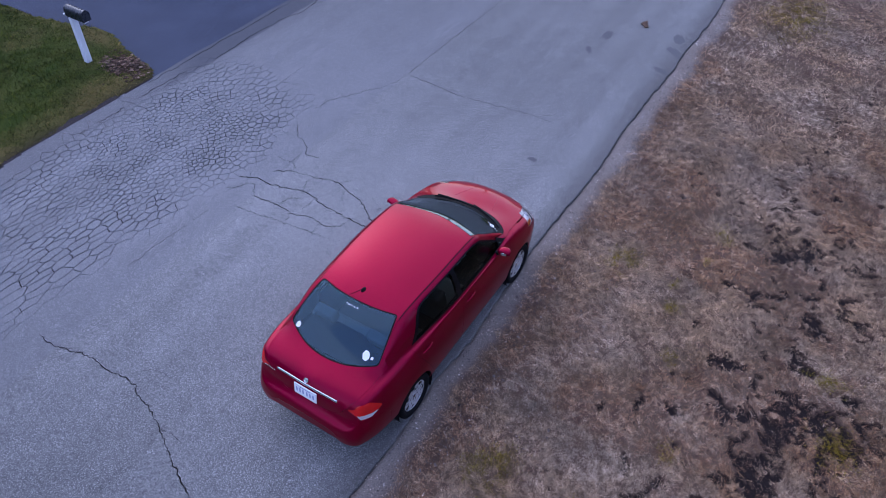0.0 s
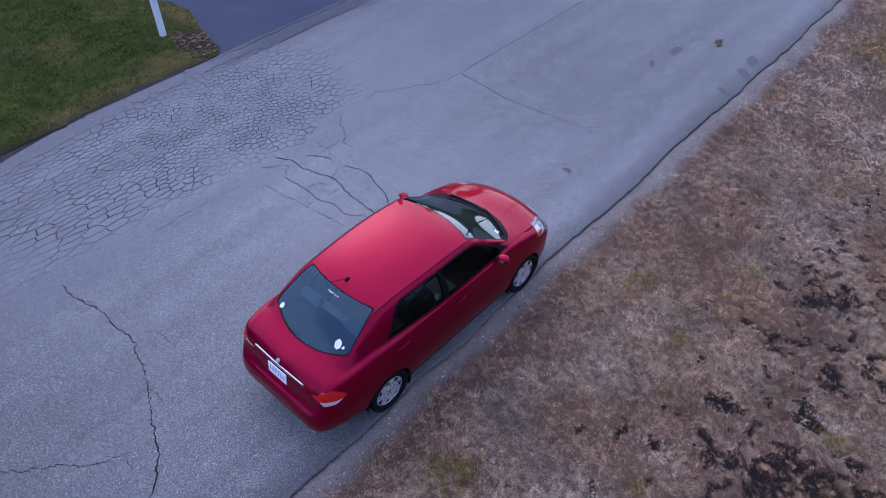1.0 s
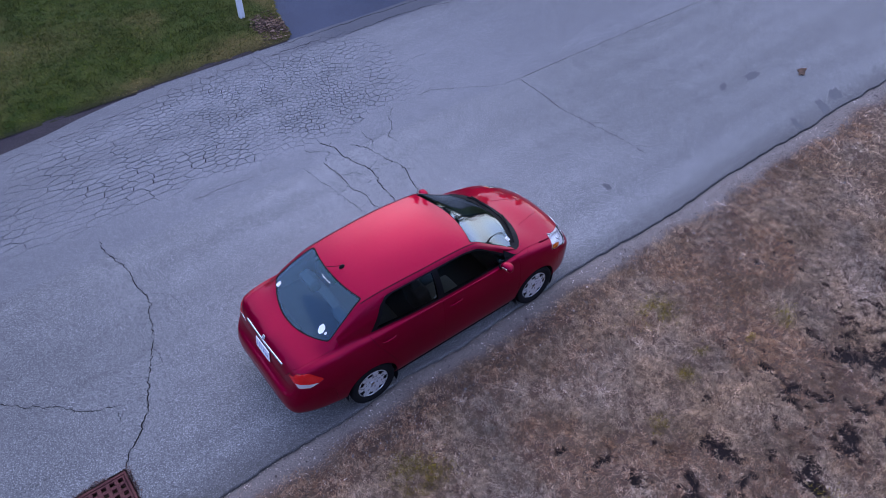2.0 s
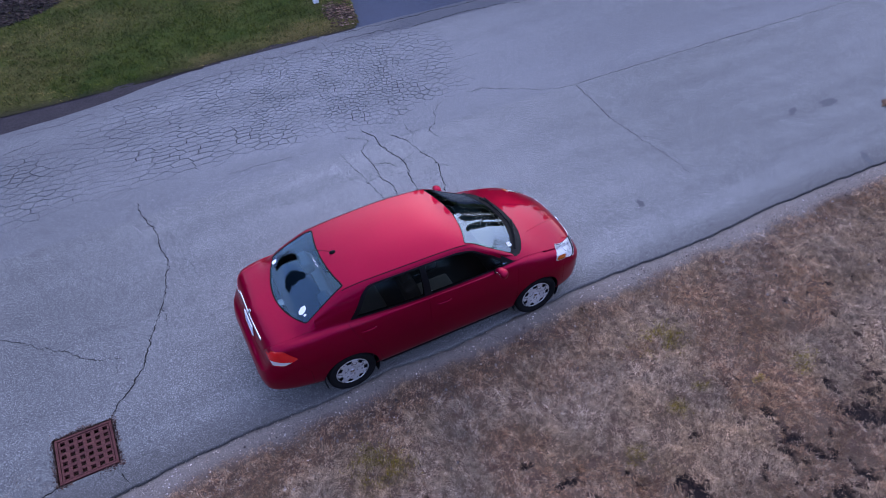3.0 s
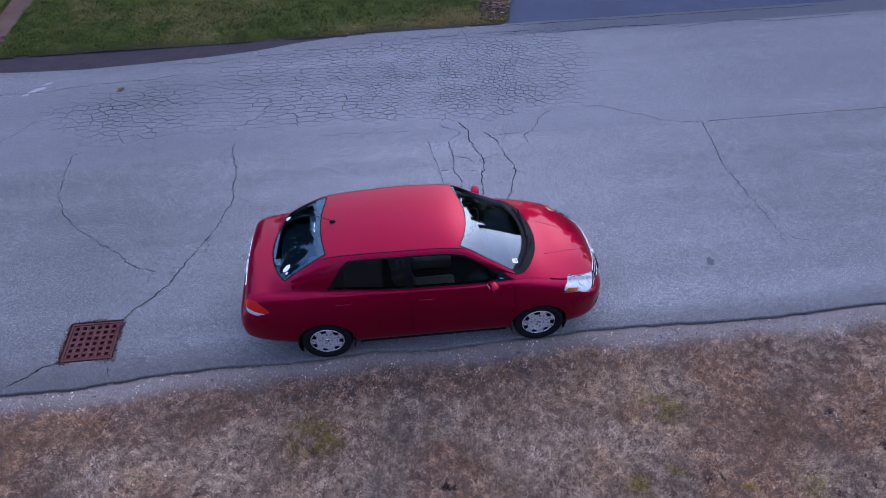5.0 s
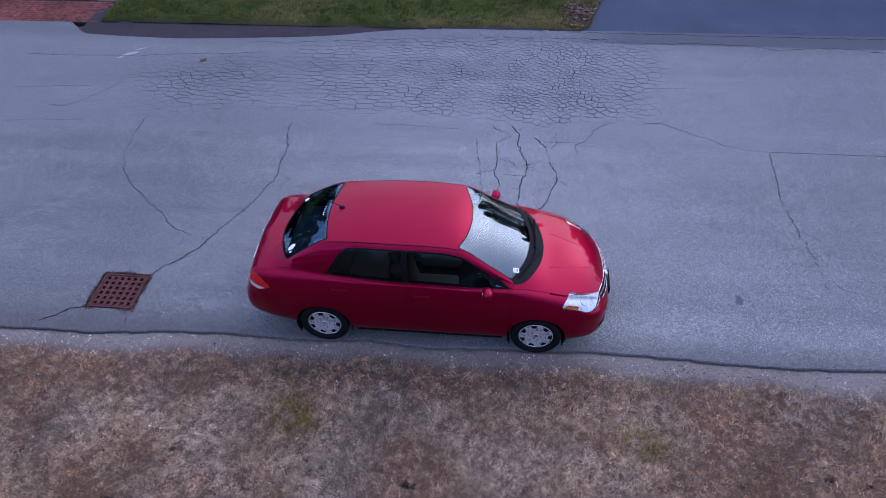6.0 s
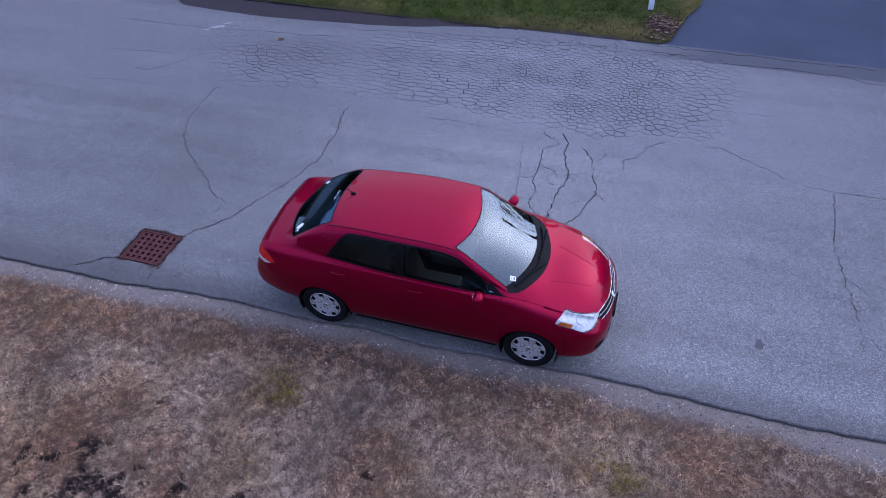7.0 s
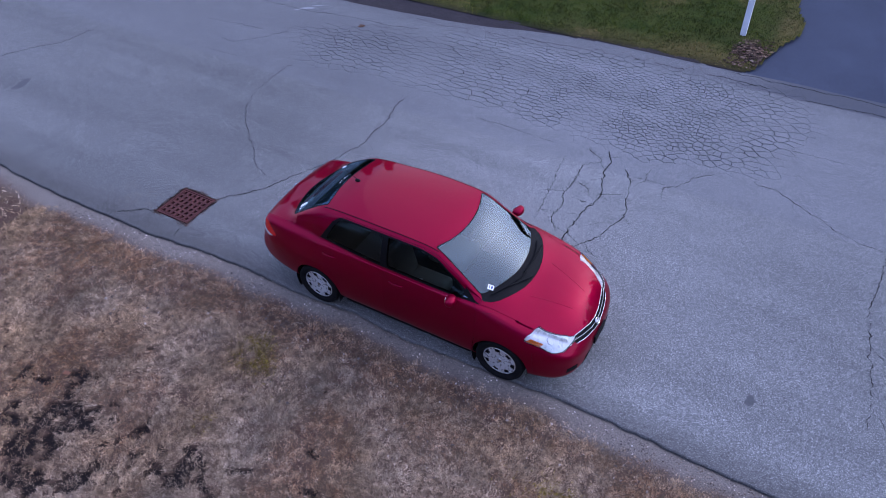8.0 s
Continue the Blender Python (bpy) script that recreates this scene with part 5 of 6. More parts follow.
# ---- storm drain ----
def build_grate(at):
    ob = thing("storm_drain", "rusty cast-iron storm drain grate set in the asphalt", "drain grate", "storm drains", at)
    w, d = .635, .615
    bm = None
    for x0, x1, y0, y1 in ((-w / 2, w / 2, -d / 2, -d / 2 + .03), (-w / 2, w / 2, d / 2 - .03, d / 2), (-w / 2, -w / 2 + .03, -d / 2 + .03, d / 2 - .03), (w / 2 - .03, w / 2, -d / 2 + .03, d / 2 - .03)):
        bm = box(x0, x1, y0, y1, -.05, .002, .003, bm, 1)
    part("frame", bm, RUST, ob)
    iw, idp = w - .07, d - .07
    pitch, hole = iw / 6, .050
    for k in range(7):
        c, half = -iw / 2 + k * pitch, (pitch - hole) / 2
        part("bar", box(max(c - half, -iw / 2), min(c + half, iw / 2), -idp / 2, idp / 2, -.04, -.003, .003, None, 1), RUST, ob)
    pitch = idp / 6
    for k in range(7):
        c, half = -idp / 2 + k * pitch, (pitch - hole) / 2
        part("cross_bar", box(-iw / 2 + .001, iw / 2 - .001, max(c - half, -idp / 2), min(c + half, idp / 2), -.04, -.0045, .003, None, 1), RUST, ob)
    bm = bmesh.new()
    z0, z1 = -.9, -.045
    v = [bm.verts.new((sx * .30, sy * .29, z)) for z in (z0, z1) for sx, sy in ((-1, -1), (1, -1), (1, 1), (-1, 1))]
    bm.faces.new(v[:4])
    for k in range(4):
        bm.faces.new((v[k], v[(k + 1) % 4], v[4 + (k + 1) % 4], v[4 + k]))
    part("pit", bm, CRACK_FILL, ob, "dark brick pit below the grate")
    return ob


DRAIN = build_grate((-4.375, -.215, 0))
copy_thing(DRAIN, pose(-11.55, 6.93, .006))

def by_the_drain(x, y):
    """Close to the rim of the grate, outside it, and the fan of washed-in sand west of it."""
    g0, g1, g2, g3 = GRATE
    d = np.maximum(np.maximum(g0 - x, x - g1), np.maximum(g2 - y, y - g3))
    return (d > .004) * np.exp(-(np.maximum(d, 0) / .035) ** 2) * step(.3, .65, field(x, y, 6, 93, 3))


GRIT = mat_leafy("rusty_grit", [(0, (.020, .012, .012)), (.6, (.060, .035, .032)), (1, (.14, .10, .09))], .9)
SAND = mat_leafy("pale_sand", [(0, (.12, .11, .10)), (.6, (.21, .20, .185)), (1, (.33, .31, .29))], .9)
x, y = scatter(26000, -4.9, -3.85, -.73, .30, by_the_drain, 94)
chips("grit", x, y, x * 0, .009, GRIT, "dark rusty grit round the drain grate", "grit", 95, .4)
x, y = scatter(16000, -6.2, -4.72, -.95, .2, lambda x, y: np.clip(.9 * blob(x, y, -5.15, -.38, .5, .22), 0, 1) * step(.35, .6, field(x, y, 4, 96, 3)) * (y > edge_south(x) + .02), 97)
chips("sand", x, y, x * 0, .005, SAND, "pale washed-in sand beside the drain", "sand", 98, .3)

# ---- mailbox ----
POST_WHITE = mat_plain("post_white_paint", (.62, .63, .66), .55, vary=.08, scale=14)
BOX_BLACK = mat_plain("mailbox_black_metal", (.02, .024, .034), .28, .3, vary=.2, scale=20)


def build_mailbox():
    ob = thing("mailbox", "black metal mailbox on a white painted wooden post", "mailbox", at=(1.82, 9.02, 0))
    part("post", box(-.055, .055, -.055, .055, -.1, 1.0, .006), POST_WHITE, ob, "white painted square wooden post")
    part("arm", box(-.045, .045, -.42, .20, 1.0, 1.035, .005), POST_WHITE, ob, "white painted board under the box")
    outline = [(-.085, 0), (.085, 0), (.085, .12)] + [(.085 * math.cos(a), .12 + .085 * math.sin(a)) for a in np.linspace(.2, math.pi - .2, 12)] + [(-.085, .12)]
    part("body", prism(outline, .50, "y", -.44, .004), BOX_BLACK, ob, m=pose(0, 0, 1.037))
    part("door", prism([(x * 1.04, z * 1.02) for x, z in outline], .014, "y", -.456, .003), BOX_BLACK, ob, m=pose(0, 0, 1.036))
    return ob


MAILBOX = build_mailbox()

# ---- the car's fittings ----
from mathutils.bvhtree import BVHTree


def body_tree():
    xs = np.concatenate([REAR + .12 * np.linspace(0, 1, 24) ** 2, np.linspace(REAR + .12, FRONT - .12, 150)[1:-1], FRONT - .12 * np.linspace(1, 0, 24) ** 2])
    ss = np.linspace(0, 9, 91)
    gx, gs = np.meshgrid(xs, ss, indexing="ij")
    p = section(gx.ravel(), gs.ravel())
    i = np.arange(gx.size).reshape(gx.shape)
    f = np.stack([i[:-1, :-1], i[1:, :-1], i[1:, 1:], i[:-1, 1:]], -1).reshape(-1, 4)
    q = p * (1, -1, 1)
    return BVHTree.FromPolygons(np.concatenate([p, q]).tolist(), np.concatenate([f, f + len(p)]).tolist())


BODY = body_tree()


def on_body(origin, way):
    """Place and outward normal where a ray meets the body."""
    hit, n, _, _ = BODY.ray_cast(Vector(origin), Vector(way).normalized())
    if hit is None:
        hit, n, _, _ = BODY.find_nearest(Vector(origin) + Vector(way).normalized() * 2)
    if n.dot(Vector(way)) > 0:
        n = -n
    return hit, n


def patch(us, vs, cast, thick, lift=.001):
    """A thin plate that lies on the body: a grid of rays, given thickness."""
    bm = bmesh.new()
    low, high = [], []
    for u in us:
        for v in vs:
            p, n = on_body(*cast(u, v))
            low.append(bm.verts.new(p + n * lift))
            high.append(bm.verts.new(p + n * (lift + thick)))
    nu, nv = len(us), len(vs)
    at = lambda i, j: i * nv + j
    for i in range(nu - 1):
        for j in range(nv - 1):
            bm.faces.new((high[at(i, j)], high[at(i + 1, j)], high[at(i + 1, j + 1)], high[at(i, j + 1)]))
    rim = [at(i, 0) for i in range(nu)] + [at(nu - 1, j) for j in range(1, nv)] + [at(i, nv - 1) for i in range(nu - 2, -1, -1)] + [at(0, j) for j in range(nv - 2, 0, -1)]
    for k in range(len(rim)):
        a, b = rim[k], rim[(k + 1) % len(rim)]
        bm.faces.new((low[a], low[b], high[b], high[a]))
    bmesh.ops.recalc_face_normals(bm, faces=bm.faces[:])
    return bm


from_behind = lambda y, z: ((-4, y, z), (1, 0, 0))
from_front = lambda y, z: ((4, y, z), (-1, 0, 0))
from_above = lambda x, y: ((x, y, 4), (0, 0, -1))


def build_wheel(cx, side):
    """Tyre, steel rim, and a silver cover with seven openings; y points out of the car."""
    hub = part("wheel", revolve([(.19, -.07), (.205, -.085), (.215, -.03), (.20, .04), (.19, .045)], 48), BLACK_PLASTIC, CAR, "steel wheel with tyre and cover", True, pose(cx, side * .742, WHEEL_R, 0, 0, 0 if side > 0 else 180))
    tread = [(.205, -.085), (.235, -.097), (.275, -.098), (.293, -.09), (.301, -.075), (.304, -.05), (.300, -.046), (.3045, -.042), (WHEEL_R, -.012), (.3005, -.008), (WHEEL_R, -.004), (WHEEL_R, .03), (.3005, .034), (.3045, .038), (.304, .055), (.301, .077), (.293, .091), (.275, .0985), (.25, .097), (.235, .092), (.218, .08), (.206, .07)]
    part("tyre", revolve(tread, 56), RUBBER, hub, "black rubber tyre", True)
    # the cover: a dished disc whose outer ring has seven openings, wider outwards
    bm = bmesh.new()
    radii = [(.0, .066), (.035, .067), (.045, .064), (.09, .072), (.135, .079), (.144, .077), (.185, .077), (.197, .078), (.207, .072), (.209, .060)]
    steps = 63
    rings = [[bm.verts.new((r * math.cos(2 * math.pi * k / steps), h, r * math.sin(2 * math.pi * k / steps))) for k in range(steps)] for r, h in radii[1:]]
    mid = bm.verts.new((0, radii[0][1], 0))
    for k in range(steps):
        bm.faces.new((mid, rings[0][k], rings[0][(k + 1) % steps]))
        for i in range(len(rings) - 1):
            if (i == 4 and k % 9 in (3, 4, 5, 6)) or (i == 5 and k % 9 in (2, 3, 4, 5, 6, 7)):
                continue
            bm.faces.new((rings[i][k], rings[i + 1][k], rings[i + 1][(k + 1) % steps], rings[i][(k + 1) % steps]))
    bmesh.ops.recalc_face_normals(bm, faces=bm.faces[:])
    geom = bmesh.ops.solidify(bm, geom=bm.faces[:], thickness=.006)
    part("wheel_cover", bm, WHEEL_SILVER, hub, "silver wheel cover with seven openings", False)
    part("emblem", revolve([(.026, .066), (.026, .071), (.020, .0725), (.018, .069), (.0001, .0695)], 28), CHROME, hub, "", True)
    # a black disc gives the cover's openings their shade
    bm = revolve([(.0001, .045), (.20, .045), (.20, .03)], 40)
    part("brake_shadow_plate", bm, BLACK_PLASTIC, hub, "dark disc standing for the shade behind the cover")
    return hub


for cx in (-AXLE, AXLE):
    for side in (-1, 1):
        build_wheel(cx, side)
        # liner of the wheel arch
        bm = bmesh.new()
        rows = []
        for y in (.46, .70, .80, .838):
            r = .352 if y < .8 else .349
            rows.append([bm.verts.new((cx + r * math.cos(a), side * min(y, float(half_width(cx + r * math.cos(a))) - .006), .30 + r * math.sin(a))) for a in np.linspace(-.45, math.pi + .45, 28)])
        for a, b in zip(rows, rows[1:]):
            for k in range(27):
                bm.faces.new((a[k], a[k + 1], b[k + 1], b[k]))
        bm.faces.new(rows[0])
        part("wheel_arch_liner", bm, BLACK_PLASTIC, CAR, "black wheel arch liner")

# floor pan
part("floor_pan", box(-2.05, 1.95, -.62, .62, .20, .27, .02), BLACK_PLASTIC, CAR)
for side in (-1, 1):
    part("sill", box(-.90, .90, side * .745 - .035, side * .745 + .035, .185, .235, .012), BLACK_PLASTIC, CAR, "black plastic sill")
# lamps
def inner_lamp(name, sides):
    """The bright bowl behind a headlight lens."""
    x, s, tri, kind = BODY_DATA
    i = [k for k, (n, _, _) in enumerate(PANELS) if n == name][0]
    return panel_mesh(x, s, tri[kind == i], sides, gap=.004, flange=.006, lift=-.03)


BODY_DATA = body_surface()
for side, lamp in zip((1, -1), CAR_PARTS["headlight"]):
    link_panel("reflector", inner_lamp("headlight", (side,)), REFLECTOR, lamp, "silvery headlight reflector")
    for x, y, z, r in ((1.82, .62, .755, .052), (1.90, .545, .715, .042)):
        part("bulb_ring", revolve([(r, 0), (r * .96, .012), (r * .8, .006), (r * .45, -.02), (.0001, -.022)], 28, "z"), CHROME, lamp, "", True, look((x, side * y, z), (x - 1, side * y * .75, z - 1.05)))
    bm = bmesh.new()
    ring = []
    for x, z in ((1.605, .798), (1.645, .826), (1.778, .774), (1.752, .750)):
        p, n = on_body((x, side * 3, z), (0, -side, 0))
        ring.append(p - n * .007)
    v = [bm.verts.new(p) for p in ring]
    f = bm.faces.new(v)
    ext = bmesh.ops.extrude_face_region(bm, geom=[f])
    for q in ext["geom"]:
        if isinstance(q, bmesh.types.BMVert):
            q.co += Vector((0, -side * .012, -.004))
    bmesh.ops.recalc_face_normals(bm, faces=bm.faces[:])
    part("turn_signal", bm, AMBER, lamp, "amber turn signal")

# chrome strip, emblem, plate, badge behind
part("chrome_strip", patch(np.linspace(-.415, .415, 30), [.960, .968, .982, .990], from_behind, .012), CHROME, CAR, "chrome strip across the boot lid", True)
p, n = on_body((-4, .004, 1.034), (1, 0, 0))
p = p + n * .012
turn = n.to_track_quat("Z", "Y").to_matrix().to_4x4()
part("emblem", revolve([(.028, 0), (.030, .007), (.024, .010), (.021, .004), (.0001, .004)], 32, "z"), CHROME, CAR, "round chrome emblem", True, Matrix.Translation(p) @ turn)
part("emblem_bar", box(-.030, .030, -.005, .005, .004, .012, .003), CHROME, CAR, "", False, Matrix.Translation(p) @ turn @ pose(0, 0, 0, 0, 0, 90))
p, n = on_body((-4, .004, .86), (1, 0, 0))
plate = part("number_plate", box(-.014, 0, -.155, .155, -.078, .078, .004), WHITE_PLASTIC, CAR, "white number plate with blue marks", False, Matrix.Translation(p + Vector((-.008, 0, 0))) @ pose(0, 0, 0, 0, 6, 0))
for k, w in enumerate((.017, .017, .017, .017, .016, .016)):
    y = .115 - k * .043 - (.012 if k > 2 else 0)
    part("plate_mark", box(-.016, -.013, y - w / 2, y + w / 2, -.032, .032, .001), PLATE_INK, plate)
part("plate_line", box(-.016, -.013, -.07, .07, .05, .060, .001), PLATE_INK, plate)
for k in range(5):
    y = .60 - k * .034
    q, nn = on_body((-4, y, .905), (1, 0, 0))
    part("badge_bar", box(-.006, 0, -.010, .010, -.012, .012, .002), CHROME, CAR, "", False, Matrix.Translation(q) @ pose(0, 0, 0, 0, 0, -22))

# grille: chrome trim from lamp to lamp over and under dark slats, emblem in the middle; creases on the bonnet
def along(rail, lift=.003):
    """Places on the body from one side to the other, through a rail of (x, y) given for one half."""
    half = np.linspace(0, rail[-1][1], 24)
    xs = np.interp(half, [q for _, q in rail], [p for p, _ in rail])
    out = []
    for x, y in list(zip(xs, -half))[:0:-1] + [(xs[0], .002)] + list(zip(xs, half))[1:]:
        p, n = on_body((float(x), float(y), 4), (0, 0, -1))
        out.append(p + n * lift)
    return out


UPPER = [(2.100, 0), (2.092, .13), (2.055, .3), (2.015, .43)]
LOWER = [(2.152, 0), (2.148, .08), (2.128, .234), (2.105, .34), (2.068, .445)]
GRILLE_CHROME = mat_plain("dull_chrome", (.45, .45, .47), .28, 1.0, vary=.08)
part("grille_surround", tube(along(UPPER, .001), .0055, 8), GRILLE_CHROME, CAR, "thin chrome trim along the bonnet edge", True)
part("grille_surround", tube(along(LOWER, .001), .0055, 8), GRILLE_CHROME, CAR, "thin chrome trim under the grille", True)
for k in (.28, .52, .76):
    rail = [(p + (q - p) * k, y) for (p, y), (q, _) in zip(UPPER[:4], [(2.152, 0), (2.144, .13), (2.116, .3), (2.072, .43)])]
    part("grille_slat", tube(along(rail, .001), .0045, 6), BRIGHT_STEEL if k == .52 else BLACK_GLOSS, CAR, "", True)
p, n = on_body((2.130, .003, 4), (0, 0, -1))
turn = n.to_track_quat("Z", "Y").to_matrix().to_4x4()
part("emblem", revolve([(.044, 0), (.046, .018), (.037, .024), (.032, .014), (.0001, .014)], 36, "z"), CHROME, CAR, "round chrome emblem", True, Matrix.Translation(p) @ turn)
part("emblem_bar", box(-.048, .048, -.010, .010, .014, .026, .004), CHROME, CAR, "", False, Matrix.Translation(p) @ turn)
for side in (-1, 1):
    ridge = [tuple(on_body((1.42 + .48 * t, side * (.30 - .145 * t), 4), (0, 0, -1))[0] + Vector((0, 0, -.0015))) for t in np.linspace(0, 1, 14)]
    part("bonnet_crease", tube(ridge, .0042, 6), PAINT, CAR, "", True)
part("lower_intake", patch(np.linspace(-.36, .36, 20), np.linspace(.30, .40, 5), from_front, .003), BLACK_PLASTIC, CAR, "black lower air intake")
part("plate_bracket", box(2.176, 2.196, -.155, .155, .42, .53, .004), BLACK_PLASTIC, CAR, "black front plate bracket")
for side in (-1, 1):
    part("fog_lamp_hollow", patch(np.linspace(.50, .63, 8), np.linspace(.335, .405, 5), lambda y, z: ((4, side * y, z), (-1, 0, 0)), .003), BLACK_PLASTIC, CAR, "black fog lamp hollow")

CORNER_GLASS = mat_glass("corner_glass", (.8, .9, 1), (.2, .3, .4), 2.4)
def side_plate(points, side, thick, lift):
    """A small flat plate on the car's side, through places given as (x, z)."""
    hits = [on_body((x, side * 3, z), (0, -side, 0)) for x, z in points]
    n = sum((h[1] for h in hits), Vector()).normalized()
    bm = bmesh.new()
    low = [bm.verts.new(p + n * lift) for p, _ in hits]
    high = [bm.verts.new(p + n * (lift + thick)) for p, _ in hits]
    bm.faces.new(high)
    bm.faces.new(low)
    for k in range(len(hits)):
        j = (k + 1) % len(hits)
        bm.faces.new((low[k], low[j], high[j], high[k]))
    bmesh.ops.recalc_face_normals(bm, faces=bm.faces[:])
    return bm


# mirrors, handles
for side in (-1, 1):
    bm = bmesh.new()
    bmesh.ops.create_icosphere(bm, subdivisions=3, radius=1)
    for v in bm.verts:
        x, y, z = v.co
        v.co = Vector((math.copysign(abs(x) ** .8, x) * .058 + .02 * (1 - y * y), math.copysign(abs(y) ** .75, y) * .088, math.copysign(abs(z) ** .75, z) * (.049 + .010 * y * side)))
        if x < -.35:
            v.co.x = max(v.co.x, -.045)
    mirror = part("door_mirror", bm, PAINT, CAR, "red door mirror", True, pose(.695, side * .872, 1.075, 0, 0, side * -12))
    part("mirror_glass", box(-.0455, -.044, -.038, .038, -.021, .021, .0003), MIRROR, mirror)
    part("mirror_foot", tube([(0.0, -side * .07, -.045), (.01, -side * .12, -.055), (.02, -side * .17, -.06)], .028, 10), BLACK_PLASTIC, mirror, "black mirror foot")
    part("mirror_sail", side_plate([(.775, 1.045), (.955, 1.035), (.80, 1.15)], side, .004, .001), BLACK_GLOSS, CAR, "black corner trim")
    part("corner_pane", side_plate([(.80, 1.056), (.905, 1.05), (.812, 1.125)], side, .002, .006), CORNER_GLASS, CAR, "small corner window pane")
    for hx, hz in ((-1.03, .945), (-.06, .92)):
        q, nn = on_body((hx, side * 3, hz), (0, -side, 0))
        handle = part("door_handle", tube([(-.09, side * -.004, -.004), (-.075, side * .011, 0), (-.03, side * .019, .003), (.03, side * .019, .003), (.075, side * .011, .002), (.09, side * -.004, 0)], .009, 10), PAINT, CAR, "red pull handle", True, Matrix.Translation(q))
        part("handle_cup", revolve([(.034, .001), (.03, -.002), (.0001, -.003)], 20), PAINT, handle, "", True, pose(0, side * .002, .0) @ Matrix.Diagonal((1.4, 1, .7, 1)))

# antenna
p, n = on_body((-1.095, .004, 4), (0, 0, -1))
base = part("antenna", revolve([(.03, -.004), (.028, .010), (.016, .024), (.0001, .028)], 20, "z"), BLACK_PLASTIC, CAR, "short black roof antenna", True, Matrix.Translation(p) @ Matrix.Diagonal((1.3, .8, 1, 1)))
part("antenna_rod", tube([(0, 0, .018), (-.10, 0, .085), (-.19, 0, .15)], .0042, 8, None, .003), BLACK_PLASTIC, base)

# wipers, resting along the foot of the windscreen
def foot(y, back):
    p, n = on_body((1.262 - .50 * y * y - back, y, 4), (0, 0, -1))
    return p + n * .016


for y0, y1 in ((.46, -.08), (-.06, -.58)):
    arm = part("wiper", tube([foot(y0, -.06), foot(y0 + (y1 - y0) * .25, -.02), foot(y0 + (y1 - y0) * .6, .02)], .011, 8), BLACK_PLASTIC, CAR, "black wiper arm")
    part("wiper_blade", tube([foot(y0 + (y1 - y0) * k / 10, .015 + .02 * k / 10) for k in range(11)], .010, 6), RUBBER, arm)

# the cabin
def cushion(name, x0, x1, y0, y1, z0, z1, m=None, label=""):
    bm = box(x0, x1, y0, y1, z0, z1, min(x1 - x0, y1 - y0, z1 - z0) * .38, None, 4)
    return part(name, bm, TRIM_CLOTH, CAR, label, True, m)


for y in (-.37, .37):
    cushion("front_seat", -.22, .32, y - .24, y + .24, .42, .60, label="grey cloth front seat")
    cushion("front_seat_back", -.09, .09, y - .23, y + .23, -.02, .58, pose(-.24, 0, .52, 0, -14, 0), "grey cloth seat back")
    cushion("headrest", -.06, .06, y - .13, y + .13, .62, .80, pose(-.27, 0, .50, 0, -12, 0), "grey cloth headrest")
    cushion("rear_headrest", -.07, .06, y - .14, y + .14, .60, .76, pose(-1.16, 0, .47, 0, -16, 0), "grey cloth headrest")
cushion("rear_seat", -1.12, -.58, -.62, .62, .40, .58, label="grey cloth rear bench")
cushion("rear_seat_back", -.09, .09, -.60, .60, -.02, .58, pose(-1.14, 0, .50, 0, -18, 0), "grey cloth rear backrest")
part("parcel_shelf", box(-1.78, -1.26, -.54, .54, 1.02, 1.045, .01), DASH, CAR, "dark parcel shelf")
part("dashboard", prism([(1.32, .60), (1.32, .965), (1.0, .985), (.78, .95), (.72, .80), (.80, .60)], 1.24, "y", -.62, .02), DASH, CAR, "dark grey dashboard")
part("door_card", box(-1.1, .85, .70, .725, .35, 1.02, .01), DASH, CAR, "dark inner door trim")
part("door_card", box(-1.1, .85, -.725, -.70, .35, 1.02, .01), DASH, CAR, "dark inner door trim")
part("cabin_floor", box(-1.3, 1.3, -.70, .70, .27, .36, .01), DASH, CAR)
wheel_m = pose(.60, .37, .98, 0, -62, 0)
ring = [(0.185 * math.cos(a), .185 * math.sin(a), 0) for a in np.linspace(0, 2 * math.pi, 33)]
steer = part("steering_wheel", tube(ring, .016, 10), DASH, CAR, "dark steering wheel", True, wheel_m)
part("steering_spokes", join(box(-.18, .18, -.03, .03, -.012, .012, .008), box(-.025, .025, -.18, .0, -.012, .012, .008)), DASH, steer, "", False)
part("inside_mirror", box(-.02, .02, -.12, .12, -.032, .032, .012), BLACK_PLASTIC, CAR, "black inside mirror", True, pose(.56, 0, 1.325, 0, -20, 0))
tagged(part("paper", box(-.045, .045, -.032, .032, 0, .012, .004), WHITE_PLASTIC, None, "", False, pose(-.02, -.40, .606, 4, -6, 25)), "folded white paper lying on the front seat", "paper")
# stickers on the glass
def decal(outline, x, y, scale, mat, label, turn=0.0, name="sticker"):
    """A flat cut-out laid on the glass at (x, y)."""
    p, n = on_body((x, y, 4), (0, 0, -1))
    n = n.normalized()
    fore = (Vector((1, 0, 0)) - n * n.x).normalized()
    left = n.cross(fore)
    m = Matrix((fore, left, n)).transposed().to_4x4()
    return part(name, prism([(a * scale, b * scale) for a, b in outline], .002, "z", .0), mat, CAR, label, False, Matrix.Translation(p + n * .001) @ m @ pose(0, 0, 0, 0, 0, turn))


